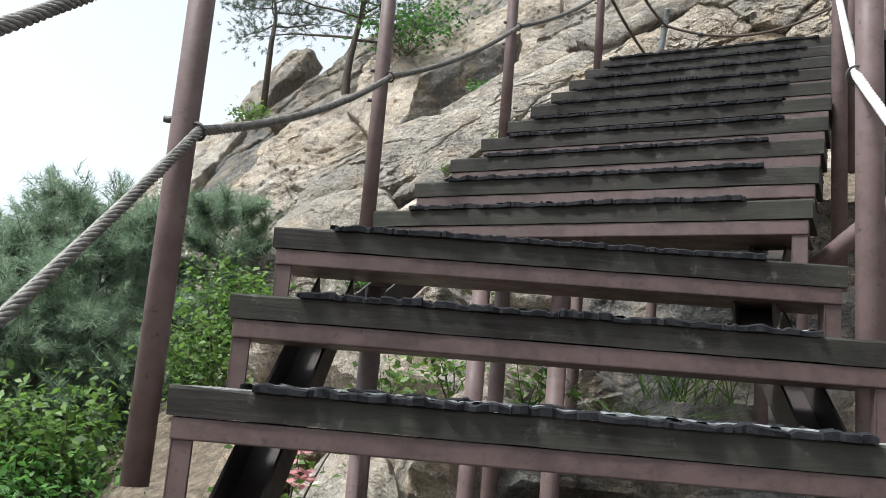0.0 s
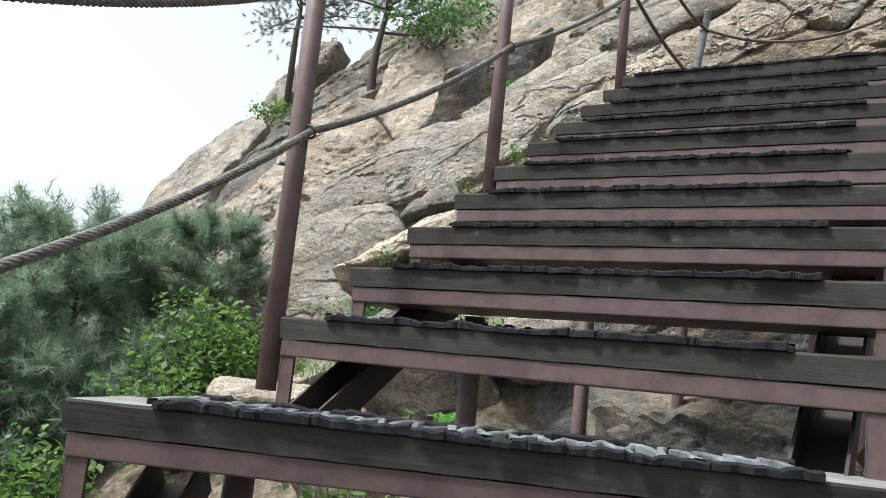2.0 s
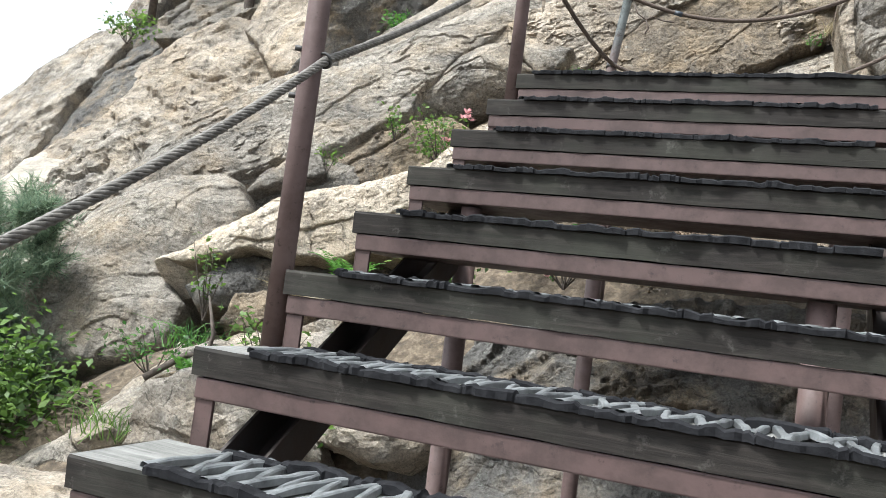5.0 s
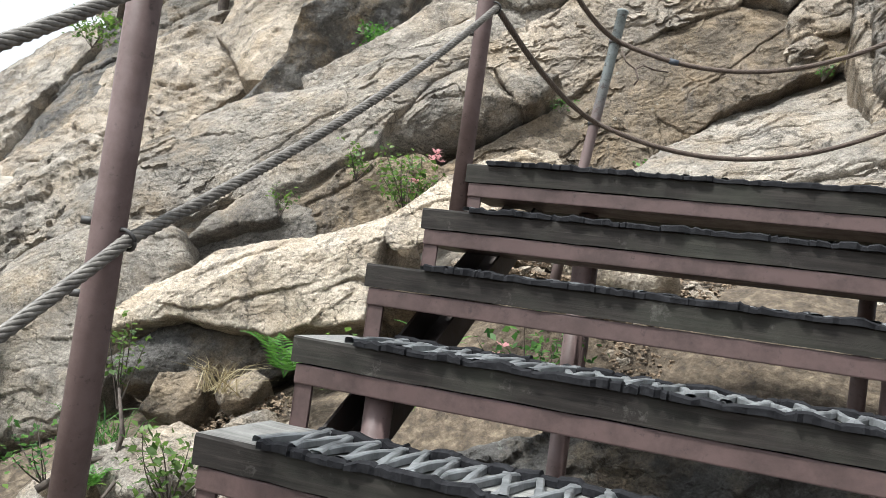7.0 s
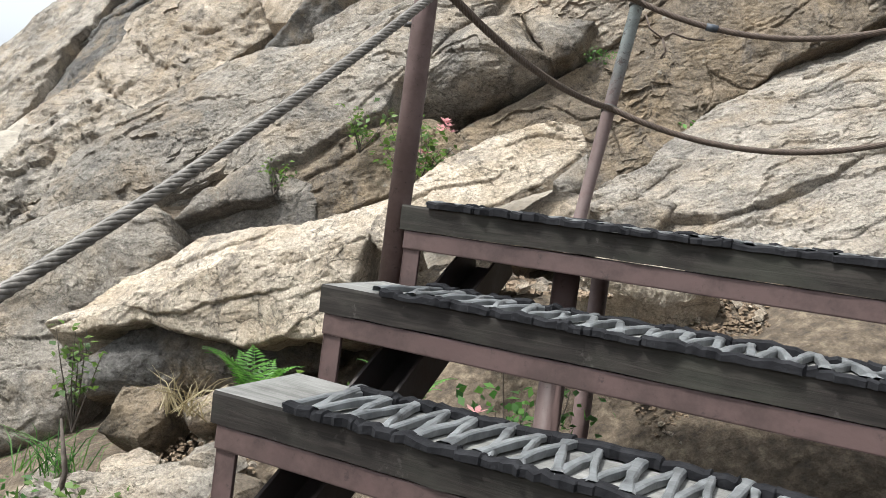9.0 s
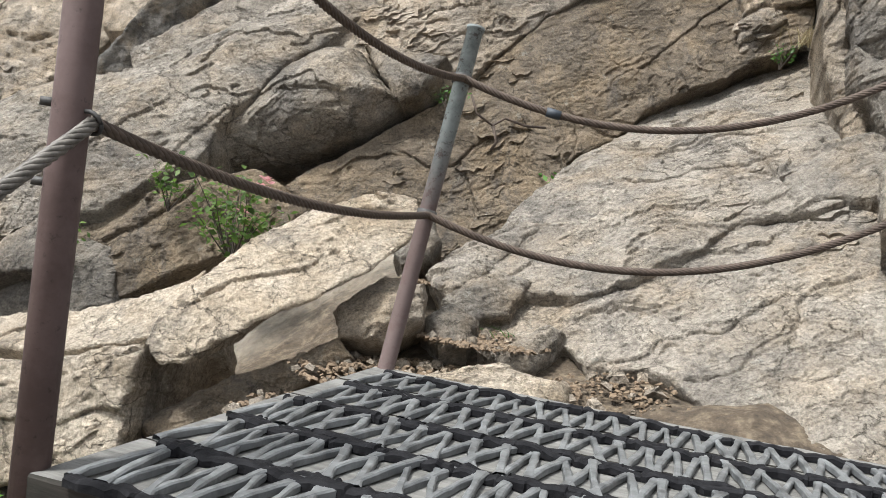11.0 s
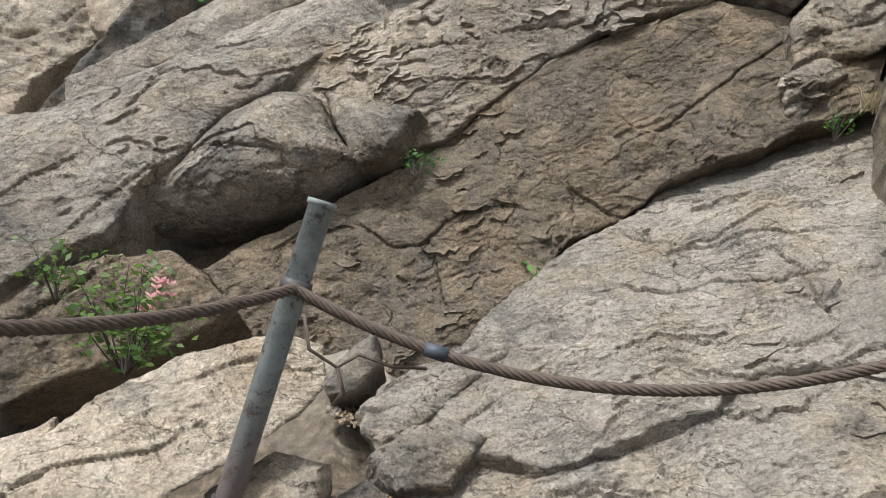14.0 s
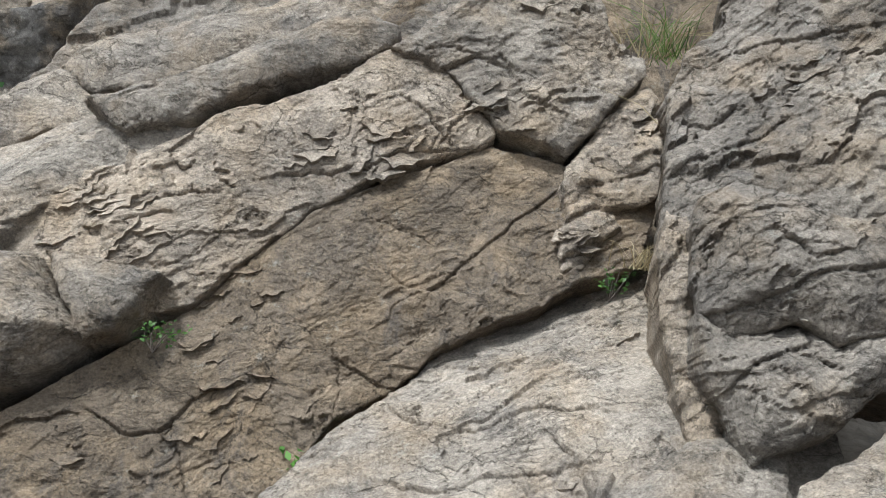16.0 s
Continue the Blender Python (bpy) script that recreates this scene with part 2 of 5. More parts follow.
def box(bm, lo, hi, bevel=0.0, m=None):
    made = bmesh.ops.create_cube(bm, size=1.0, matrix=Matrix.LocRotScale([(a + b) / 2 for a, b in zip(lo, hi)], None, [b - a for a, b in zip(lo, hi)]))
    vs = made["verts"]
    if bevel:
        es = list({e for v in vs for e in v.link_edges})
        made = bmesh.ops.bevel(bm, geom=es, offset=bevel, segments=2, affect="EDGES", profile=0.6)
        vs = list({v for f in made["faces"] for v in f.verts} | {v for v in vs if v.is_valid})
    if m is not None:
        bmesh.ops.transform(bm, matrix=m, verts=vs)
    return vs


def tube(bm, path, radius, sides=12, cap=True):
    """A pipe along points; radius a number or one per point."""
    path = [Vector(p) for p in path]
    radii = radius if isinstance(radius, (list, tuple)) else [radius] * len(path)
    rings, side = [], None
    for i, p in enumerate(path):
        d = (path[min(i + 1, len(path) - 1)] - path[max(i - 1, 0)]).normalized()
        if side is None:
            side = d.cross(Vector((0.3, 0.2, 1)) if abs(d.z) < 0.9 else Vector((1, 0.2, 0))).normalized()
        side = (side - d * side.dot(d)).normalized()
        up = d.cross(side)
        rings.append([bm.verts.new(p + radii[i] * (math.cos(a) * side + math.sin(a) * up)) for a in [2 * math.pi * k / sides for k in range(sides)]])
    for a, b in zip(rings, rings[1:]):
        for k in range(sides):
            f = bm.faces.new((a[k], a[(k + 1) % sides], b[(k + 1) % sides], b[k]))
            f.smooth = True
    if cap:
        bm.faces.new(rings[0][::-1])
        bm.faces.new(rings[-1])


def unit(v):
    return v / (np.linalg.norm(v, axis=-1, keepdims=True) + 1e-9)


def hash3(i, j, k, s=0):
    n = (i.astype(np.int64) * 374761393 + j.astype(np.int64) * 668265263 + k.astype(np.int64) * 2147483647 + s * 974634341) & 0xFFFFFFFF
    n = ((n ^ (n >> 13)) * 1274126177) & 0xFFFFFFFF
    n = ((n ^ (n >> 16)) * 2246822519) & 0xFFFFFFFF
    return ((n ^ (n >> 15)) & 0xFFFFFF) / float(0xFFFFFF)


def vnoise(p, s=0):
    """Smooth noise, -1 to 1, for an array of points."""
    c = np.floor(p).astype(np.int64)
    f = p - c
    f = f * f * f * (f * (f * 6 - 15) + 10)
    out = 0
    for di in (0, 1):
        for dj in (0, 1):
            for dk in (0, 1):
                w = (f[:, 0] if di else 1 - f[:, 0]) * (f[:, 1] if dj else 1 - f[:, 1]) * (f[:, 2] if dk else 1 - f[:, 2])
                out = out + w * hash3(c[:, 0] + di, c[:, 1] + dj, c[:, 2] + dk, s)
    return out * 2 - 1


def fbm(p, octaves=4, gain=0.5, s=0):
    out, amp = 0, 1.0
    for o in range(octaves):
        out = out + amp * vnoise(p * 2.03 ** o + 17.3 * o, s)
        amp *= gain
    return out


def plates(p, s=0):
    """The random level, 0 to 1, of the cell that each point lies in: flat sheets with stepped edges."""
    c = np.floor(p).astype(np.int64)
    best, level = np.full(len(p), 9e9), np.zeros(len(p))
    for di in (-1, 0, 1):
        for dj in (-1, 0, 1):
            for dk in (-1, 0, 1):
                i, j, k = c[:, 0] + di, c[:, 1] + dj, c[:, 2] + dk
                q = np.stack([i + hash3(i, j, k, s + 1), j + hash3(i, j, k, s + 2), k + hash3(i, j, k, s + 3)], -1)
                d = ((q - p) ** 2).sum(-1)
                near = d < best
                best = np.where(near, d, best)
                level = np.where(near, hash3(i, j, k, s + 4), level)
    return level


def relief(wp, st, sc, rough, s):
    """Height of weathered granite at points of a face: broad swells, sheets broken off along ragged edges, fine grain."""
    away = np.full(len(wp), 3.7 * s + 0.5)
    w = fbm(np.stack([st[:, 0] * 0.7 * sc, st[:, 1] * 1.3 * sc, away], -1), 6, 0.58, s)
    f1, f2 = st[:, 1] * 1.5 * sc + 1.1 * w, st[:, 1] * 6.0 * sc + 0.25 * st[:, 0] * sc + 2.6 * w
    # each sheet is sunk at its upper edge and proud at the broken lower one
    part1 = np.clip(3.0 * fbm(wp * (1.1, 1.1, 1.6) * sc + 31, 4, 0.6, s) - 0.1, 0, 1)
    part2 = np.clip(3.0 * fbm(wp * (1.7, 1.7, 2.4) * sc + 57, 4, 0.6, s) - 0.2, 0, 1)
    h = 0.030 * part1 * (1 - (f1 - np.floor(f1))) + 0.014 * part2 * (1 - (f2 - np.floor(f2)))
    # broken patches
    f3 = 2.2 * fbm(np.stack([st[:, 0] * 1.6 * sc, st[:, 1] * 3.2 * sc, away + 9], -1), 6, 0.62, s + 3)
    h += 0.009 * np.floor(f3)
    h += 0.05 * fbm(wp * 0.8 * sc, 3, 0.5, s) + 0.012 * fbm(wp * 4 * sc, 3, 0.6, s) + 0.0045 * fbm(wp * 14 * sc, 3, 0.65, s)
    return rough * h / sc ** 0.8


def coords_of(me):
    co = np.empty(len(me.vertices) * 3)
    me.vertices.foreach_get("co", co)
    return co.reshape(-1, 3)


def nearest_edge(uv, outline):
    """For points of a plane: distance to the outline, the nearest point on it, and whether they lie inside."""
    d, at_, inside = np.full(len(uv), 9e9), np.zeros_like(uv), np.zeros(len(uv), bool)
    pts = np.array(outline)
    for a, b in zip(pts, np.roll(pts, -1, 0)):
        ab = b - a
        t = np.clip(((uv - a) @ ab) / (ab @ ab + 1e-9), 0, 1)
        foot = a + t[:, None] * ab
        e = np.linalg.norm(uv - foot, axis=1)
        at_ = np.where((e < d)[:, None], foot, at_)
        d = np.minimum(d, e)
        if a[1] != b[1]:
            inside ^= ((a[1] > uv[:, 1]) != (b[1] > uv[:, 1])) & (uv[:, 0] < (b[0] - a[0]) * (uv[:, 1] - a[1]) / (b[1] - a[1]) + a[0])
    return d, at_, inside


def flake_off(ob, spots, facing, along, amount, s):
    """Thin broken sheets of stone on a face, in clusters: sunk at the upper edge, proud at the lower one."""
    count, size = amount
    r = random.Random(s)
    n = Vector(facing)
    mids = [Vector(spots[r.randrange(len(spots))]) for k in range(max(2, count // 7))]
    for k in range(count):
        mid = mids[k % len(mids)]
        p = min((Vector(spots[r.randrange(len(spots))]) for q in range(25)), key=lambda v: (v - mid).length)
        a = (Matrix.Rotation(r.gauss(0, 0.4), 3, n) @ Vector(along)).normalized()
        c = n.cross(a)
        if c.z > 0:
            c = -c                     # towards the open lower edge
        ln = size * r.uniform(0.3, 1.0)
        wd, lift = ln * r.uniform(0.25, 0.55), r.uniform(0.010, 0.026)
        bm, m = bmesh.new(), 8
        low_, up_ = [], []
        for q in range(m):
            f = q / (m - 1)
            arch = math.sin(math.pi * (0.08 + 0.84 * f ** r.uniform(0.9, 1.1)))
            low_.append((a * (f - 0.5) * ln + c * (wd * 0.5 * arch + r.uniform(-0.22, 0.22) * wd), lift * (0.3 + 0.7 * arch)))
            up_.append((a * (f - 0.5) * ln * 0.9 - c * (wd * 0.5 * arch * r.uniform(0.7, 1.1)), -0.025))
        top_low = [bm.verts.new(p + v + n * h) for v, h in low_]
        top_up = [bm.verts.new(p + v + n * h) for v, h in up_]
        deep = [bm.verts.new(p + v * 0.93 - n * 0.03) for v, h in low_]
        for q in range(m - 1):
            bm.faces.new((top_up[q], top_low[q], top_low[q + 1], top_up[q + 1]))
            bm.faces.new((top_low[q], deep[q], deep[q + 1], top_low[q + 1]))
        bmesh.ops.recalc_face_normals(bm, faces=bm.faces[:])
        part("flake", bm, ob.data.materials[0], ob)


def slab(name, centre, normal, outline, material, thick=0.8, bulge=0.1, grid=0.016, rough=1.0, s=0, rim=0.014, taper=0.05, cracks=(), flakes=None, label="", group=""):
    """A block of rock: a weathered face within an outline in a plane that faces along normal, with broken sides and a body behind it."""
    n = np.array(normal) / np.linalg.norm(normal)
    u = np.cross((0, 0, 1), n)
    u /= np.linalg.norm(u)
    v = np.cross(n, u)
    along = np.array((0.848, 0.0, 0.53))
    along = along - n * (along @ n)
    along /= np.linalg.norm(along)
    across = np.cross(n, along)
    sc = min(1.0, max(0.3, 0.017 / grid))
    lo, hi = np.min(outline, 0) - 3 * grid, np.max(outline, 0) + 3 * grid
    gu, gv = np.arange(lo[0], hi[0], grid), np.arange(lo[1], hi[1], grid)
    uv = np.stack(np.meshgrid(gu, gv), -1).reshape(-1, 2)
    wp = np.array(centre) + uv[:, :1] * u + uv[:, 1:] * v
    ragged = (0.012 + 0.6 * grid) * np.stack([fbm(wp * 4.5 * sc + 3.3, 4, 0.6, s), fbm(wp * 4.5 * sc + 8.8, 4, 0.6, s)], -1)
    d, foot, inside = nearest_edge(uv + ragged, outline)
    snap = ~inside & (d < 1.45 * grid)
    uv[snap] += (foot - uv - ragged)[snap]
    keep = inside | snap
    d = np.where(inside, d, 0.0)
    wp = np.array(centre) + uv[:, :1] * u + uv[:, 1:] * v
    edge = rim / sc ** 0.5 * (1.0 + 0.6 * vnoise(wp * 3 * sc, s))
    h = bulge * (1 - (1 - d / max(d.max(), 1e-6)) ** 2)
    h -= edge * (1 - np.sqrt(1 - (1 - np.clip(d / edge, 0, 1)) ** 2))
    h += relief(wp, np.stack([wp @ along, wp @ across], -1), sc, rough, s)
    jig = 0.02 / sc * np.stack([fbm(wp * 5 * sc + 3, 3, 0.6, s), fbm(wp * 5 * sc + 8, 3, 0.6, s)], -1)
    for k, line in enumerate(cracks):
        near, side = np.full(len(uv), 9e9), np.zeros(len(uv))
        for a, b in zip(np.array(line), np.array(line)[1:]):
            ab, to = b - a, uv + jig - a
            t = np.clip((to @ ab) / (ab @ ab + 1e-9), 0, 1)
            e = np.linalg.norm(to - t[:, None] * ab, axis=1)
            side = np.where(e < near, np.sign(ab[0] * to[:, 1] - ab[1] * to[:, 0]), side)
            near = np.minimum(near, e)
        wide = 0.7 * grid
        h += 0.009 / sc * np.exp(-near / (0.12 / sc)) * side * np.sign(0.5 - (k * 0.37) % 1) - 2.4 * wide * np.exp(-(near / wide) ** 2)
    co = wp + h[:, None] * n
    w = len(gu)
    i = (np.arange(len(gv) - 1)[:, None] * w + np.arange(w - 1)).ravel()
    quads = np.stack([i, i + 1, i + w + 1, i + w], -1)
    quads = quads[keep[quads].all(1) & inside[quads].any(1)]
    edges = np.concatenate([quads[:, [0, 1]], quads[:, [1, 2]], quads[:, [2, 3]], quads[:, [3, 0]]])
    code = np.sort(edges, 1) @ np.array([len(uv), 1])
    _, first, count = np.unique(code, return_index=True, return_counts=True)
    rim_e = edges[first[count == 1]]
    used = np.unique(quads)
    where = np.zeros(len(uv), int)
    where[used] = np.arange(len(used))
    top, rv = co[used], np.unique(rim_e)
    rank = np.zeros(len(uv), int)
    rank[rv] = np.arange(len(rv))
    body, faces4, m = [top], [where[quads]], len(rv)
    mid = uv[used].mean(0)
    deep = (0.0, 0.06, 0.2, 0.5, 1.0)
    for k, f in enumerate(deep):
        p = co[rv] - f * thick * n
        out = 0.03 / sc * min(1.0, 8 * f) * rough * (fbm(p * 5 * sc, 4, 0.6, s + 9) + 0.3)
        way = uv[rv] - mid
        way /= np.linalg.norm(way, axis=1, keepdims=True) + 1e-9
        way = way[:, :1] * u + way[:, 1:] * v
        body.append(p + (out - taper * f * thick)[:, None] * way)
        if k:
            a0, b0 = len(used) + (k - 1) * m + rank[rim_e[:, 0]], len(used) + (k - 1) * m + rank[rim_e[:, 1]]
            faces4.append(np.stack([b0, a0, a0 + m, b0 + m], -1))
    body.append((np.array(centre) + mid[0] * u + mid[1] * v - thick * n)[None])
    last = len(used) + 4 * m
    cap = np.stack([last + rank[rim_e[:, 1]], last + rank[rim_e[:, 0]], np.full(len(rim_e), last + m)], -1)
    co, f4 = np.concatenate(body), np.concatenate(faces4)
    base = np.array([co[:, 0].mean(), co[:, 1].mean(), co[:, 2].min()])
    me = bpy.data.meshes.new(name)
    me.vertices.add(len(co))
    me.vertices.foreach_set("co", (co - base).ravel())
    me.loops.add(f4.size + cap.size)
    me.loops.foreach_set("vertex_index", np.concatenate([f4.ravel(), cap.ravel()]).astype(np.int32))
    me.polygons.add(len(f4) + len(cap))
    me.polygons.foreach_set("loop_start", np.concatenate([np.arange(len(f4)) * 4, f4.size + np.arange(len(cap)) * 3]).astype(np.int32))
    # gentle faces shade smoothly, broken edges and sides stay sharp
    c4 = co[f4]
    fn = np.cross(c4[:, 2] - c4[:, 0], c4[:, 3] - c4[:, 1])
    fn /= np.linalg.norm(fn, axis=1, keepdims=True) + 1e-12
    soft = np.concatenate([(fn @ n > 0.72) & (np.arange(len(f4)) < len(quads)), np.zeros(len(cap), bool)])
    me.polygons.foreach_set("use_smooth", soft)
    me.update(calc_edges=True)
    me.materials.append(material)
    ob = new(name, me)
    ob.location = base
    if flakes:
        good = top[h[used] > -0.05] - base
        flake_off(ob, good, n, along, flakes, s + 900)
    return tagged(ob, label, "rock", group)


# ---- the ground: one hillside sheet ----
def hill(x, y):
    """Height of the hillside at arrays x, y."""
    z = np.interp(y, (-10, 0, 4, 6.0, 8.0, 9.0, 10.3, 12.0, 16.0, 20.0, 26, 60, 300), (-6.5, -1.4, 0.8, 1.9, 2.6, 2.8, 3.2, 4.1, 5.0, 6.3, 6.5, 2, -60))
    steep = np.interp(y, (9, 14), (0.5, 0.12))
    left = np.clip(-x, 0, None)
    z = z - steep * np.clip(left, 0, 5.5) - 0.95 * np.clip(left - np.interp(y, (6, 16), (2.0, 5.0)), 0, 50)
    right = np.clip(x, 0, None)
    z = z - 1.7 * np.exp(-((x - 1.8) ** 2 + (y - 5.7) ** 2) / 1.5)
    return z + (0.55 * np.clip(right, 0, 2) + 0.22 * np.clip(right - 2, 0, 30)) * np.interp(y, (-2, 4, 7), (0.2, 0.5, 1.0))


def build_ground():
    xs = np.concatenate([-np.geomspace(4000, 9, 26), np.arange(-8.5, 8.6, 0.14), np.geomspace(9, 4000, 26)])
    ys = np.concatenate([-np.geomspace(4000, 5, 24), np.arange(-4.5, 22, 0.14), np.geomspace(22.5, 4000, 26)])
    X, Y = np.meshgrid(xs, ys)
    Z = hill(X.ravel(), Y.ravel())
    p = np.stack([X.ravel(), Y.ravel(), Z], -1)
    near = np.exp(-(np.hypot(p[:, 0], p[:, 1] - 7) / 40) ** 2)
    p[:, 2] += near * (0.16 * fbm(p * 0.7, 4, 0.5, 3) + 0.10 * (plates(p * (1.3, 1.3, 1.6), 5) - 0.5) + 0.03 * fbm(p * 4, 3, 0.5, 4))
    w, faces = len(xs), []
    for j in range(len(ys) - 1):
        for i in range(w - 1):
            a = j * w + i
            faces.append((a, a + 1, a + w + 1, a + w))
    ob = mesh_ob("ground", p, faces, GROUND, smooth=True)
    return tagged(ob, "stony brown hillside soil among the granite rocks", "ground", kind="structure")


def ground_material():
    m = Nodes("hillside")
    p = m.place()
    big = m.noise(p, 0.8, 5.0, 0.6)
    grit = m.noise(p, 14.0, 6.0, 0.75)
    peb = m.add("ShaderNodeTexVoronoi", {"Vector": p, "Scale": 16.0}, feature="F1")
    col = m.ramp(grit, (0.3, (0.03, 0.022, 0.015)), (0.5, (0.09, 0.068, 0.046)), (0.72, (0.22, 0.175, 0.12)))
    stone = m.ramp(m.noise(p, 3.0, 7.0, 0.7), (0.3, (0.16, 0.145, 0.12)), (0.7, (0.42, 0.37, 0.30)))
    up = m.add("ShaderNodeSeparateXYZ", {"Vector": p}).outputs[1]
    high = m.math("ADD", m.math("MULTIPLY", m.math("SUBTRACT", up, 9.6), 0.6), m.math("MULTIPLY", big, 0.8))
    col = m.mix(m.ramp(high, (0.3, 0.0), (0.7, 1.0)), col, stone)
    h = m.math("MULTIPLY_ADD", peb.outputs["Distance"], -0.8, grit)
    return m.done(col, 0.95, m.bump(h, 0.9, 0.035))


GROUND = ground_material()
build_ground()

# ---- rocks: centre, facing, outline and open cracks in the plane of the face ----
slab("rock_outcrop", (2.96, 10.35, 5.43), (-0.243, -0.879, 0.41),
     [(-2.68, -1.59), (-2.35, -1.29), (-1.87, -0.98), (-1.37, -0.58), (-0.99, -0.25), (-0.63, 0.09), (-0.43, 0.35), (-0.22, 0.63), (0.1, 0.92), (0.39, 1.1), (0.79, 1.31), (1.19, 1.29), (1.49, 1.29), (1.79, 1.17), (1.72, 0.95), (1.64, 0.69), (1.39, 0.56), (1.16, 0.38), (0.93, 0.24), (0.63, 0.03), (0.44, -0.2), (0.19, -0.39), (-0.05, -0.8), (-0.33, -1.16), (-0.94, -1.77), (-1.91, -2.15)],
     ROCK_BROWN, thick=1.2, bulge=0.03, s=1, grid=0.009, rough=0.8,
     cracks=[[(-0.93, -0.53), (-0.75, -0.6), (-0.58, -0.53), (-0.48, -0.65), (-0.42, -0.85)], [(-0.58, -0.52), (-0.52, -0.39), (-0.41, -0.33)], [(0.13, 0.74), (0.33, 0.7), (0.52, 0.64)], [(0.57, 0.36), (0.8, 0.66), (1.03, 0.89), (1.19, 1.08)], [(0.16, -0.09), (0.32, -0.16), (0.44, -0.2)], [(0.31, 0.41), (0.44, 0.34), (0.59, 0.35)], [(0.12, -0.04), (0.17, -0.15), (0.19, -0.38)]],
     flakes=(46, 0.26), label="broad brown granite face with flaked sheets")
slab("rock_outcrop", (2.38, 10.8, 6.11), (-0.243, -0.879, 0.41),
     [(-1.67, -1.11), (-1.35, -0.69), (-1.02, -0.41), (-0.83, -0.17), (-0.62, 0.03), (-0.3, 0.32), (-0.07, 0.55), (0.2, 0.67), (0.49, 0.88), (0.76, 1.13), (0.94, 1.21), (1.19, 0.97), (1.38, 0.78), (1.5, 0.64), (1.44, 0.56), (1.07, 0.38), (0.78, 0.2), (0.46, -0.1), (0.25, -0.37), (0.05, -0.63), (-0.05, -0.68), (-0.31, -0.77), (-0.85, -0.86), (-1.57, -1.15), (-1.84, -1.42)],
     ROCK_TAN, thick=1.0, bulge=0.04, s=2, grid=0.009, rough=0.8,
     cracks=[[(0.39, 0.18), (0.64, 0.24), (0.79, 0.31), (0.94, 0.42), (1.19, 0.48)], [(-0.3, -0.11), (-0.23, -0.05), (-0.08, -0.02)], [(-0.14, -0.49), (-0.03, -0.44), (0.05, -0.29)], [(0.95, 0.78), (1.1, 0.65), (1.19, 0.56)], [(-0.38, -0.26), (-0.2, -0.16)], [(-0.81, -0.16), (-0.58, -0.09), (-0.39, 0.09)]],
     flakes=(36, 0.28), label="tan granite face above a slanting open joint")
slab("granite_block", (4.03, 10.79, 7.18), (-0.243, -0.879, 0.41),
     [(-0.8, -0.03), (-0.66, 0.09), (-0.51, 0.33), (-0.52, 0.71), (0.31, 0.98), (0.54, 0.4), (0.75, 0.23), (0.77, 0.08), (0.59, -0.16), (0.46, -0.37), (0.31, -0.59), (0.08, -0.56), (-0.1, -0.51), (-0.21, -0.39), (-0.4, -0.22), (-0.62, -0.07)],
     ROCK_GREY, thick=0.6, bulge=0.05, s=8, grid=0.011,
     cracks=[[(-0.13, -0.02), (0.04, -0.24), (0.23, -0.33)], [(-0.56, -0.02), (-0.25, -0.02), (-0.08, -0.07)]],
     flakes=(16, 0.34), label="flaky granite brow bounded by a curved crack")
slab("granite_block", (4.49, 10.35, 6.46), (-0.243, -0.879, 0.41),
     [(-0.24, 0.14), (-0.08, 0.42), (0.22, 0.84), (0.34, 0.69), (0.33, 0.2), (0.3, 0.05), (0.2, -0.06), (0.0, -0.13), (0.08, -0.21), (-0.04, -0.32), (-0.1, -0.47), (-0.22, -0.54), (-0.27, -0.38), (-0.21, -0.19), (-0.26, -0.01)],
     ROCK_TAN, thick=0.5, bulge=0.04, s=61, grid=0.014, rough=1.3,
     cracks=[[(-0.12, 0.01), (0.07, 0.08), (0.29, 0.2)], [(-0.23, -0.25), (-0.05, -0.12), (0.17, -0.1)]],
     flakes=(14, 0.26), label="broken granite blocks stepping down beside the crevice")
slab("granite_block", (3.4, 11.7, 7.61), (-0.3, -0.699, 0.649),
     [(-0.47, -0.36), (-0.37, 0.43), (0.05, 0.86), (0.4, 0.58), (0.36, 0.1), (0.21, -0.33), (0.06, -0.47), (-0.2, -0.77)],
     ROCK_GREY, thick=0.8, bulge=0.04, s=62, grid=0.02,
     label="smooth grey granite above the lying slab")
slab("rock_slab", (2.55, 11.11, 6.92), (-0.28, -0.849, 0.449),
     [(-0.93, -0.42), (-0.68, -0.29), (-0.43, -0.12), (-0.16, 0.13), (0.32, 0.47), (0.51, 0.57), (0.73, 0.47), (0.75, 0.35), (0.61, 0.2), (0.37, 0.07), (0.12, -0.03), (-0.16, -0.26), (-0.42, -0.47), (-0.63, -0.62)],
     ROCK_GREY, thick=0.45, bulge=0.06, s=6, grid=0.014, rough=0.7,
     label="thick grey granite slab lying on the rock face")
slab("granite_block", (1.59, 11.3, 6.18), (-0.28, -0.849, 0.449),
     [(-1.57, -0.97), (-1.01, -0.53), (-0.45, 0.03), (-0.24, 0.2), (0.01, 0.36), (0.2, 0.24), (0.53, 0.45), (1.02, 0.85), (1.34, 1.01), (1.03, 0.68), (0.75, 0.55), (0.51, 0.31), (0.17, -0.01), (-0.05, -0.22), (-0.24, -0.48), (-0.78, -1.0), (-1.27, -1.46)],
     ROCK_PALE, thick=0.8, bulge=0.07, s=63, grid=0.016, rough=0.6,
     label="pale rounded granite band under the lying slab")
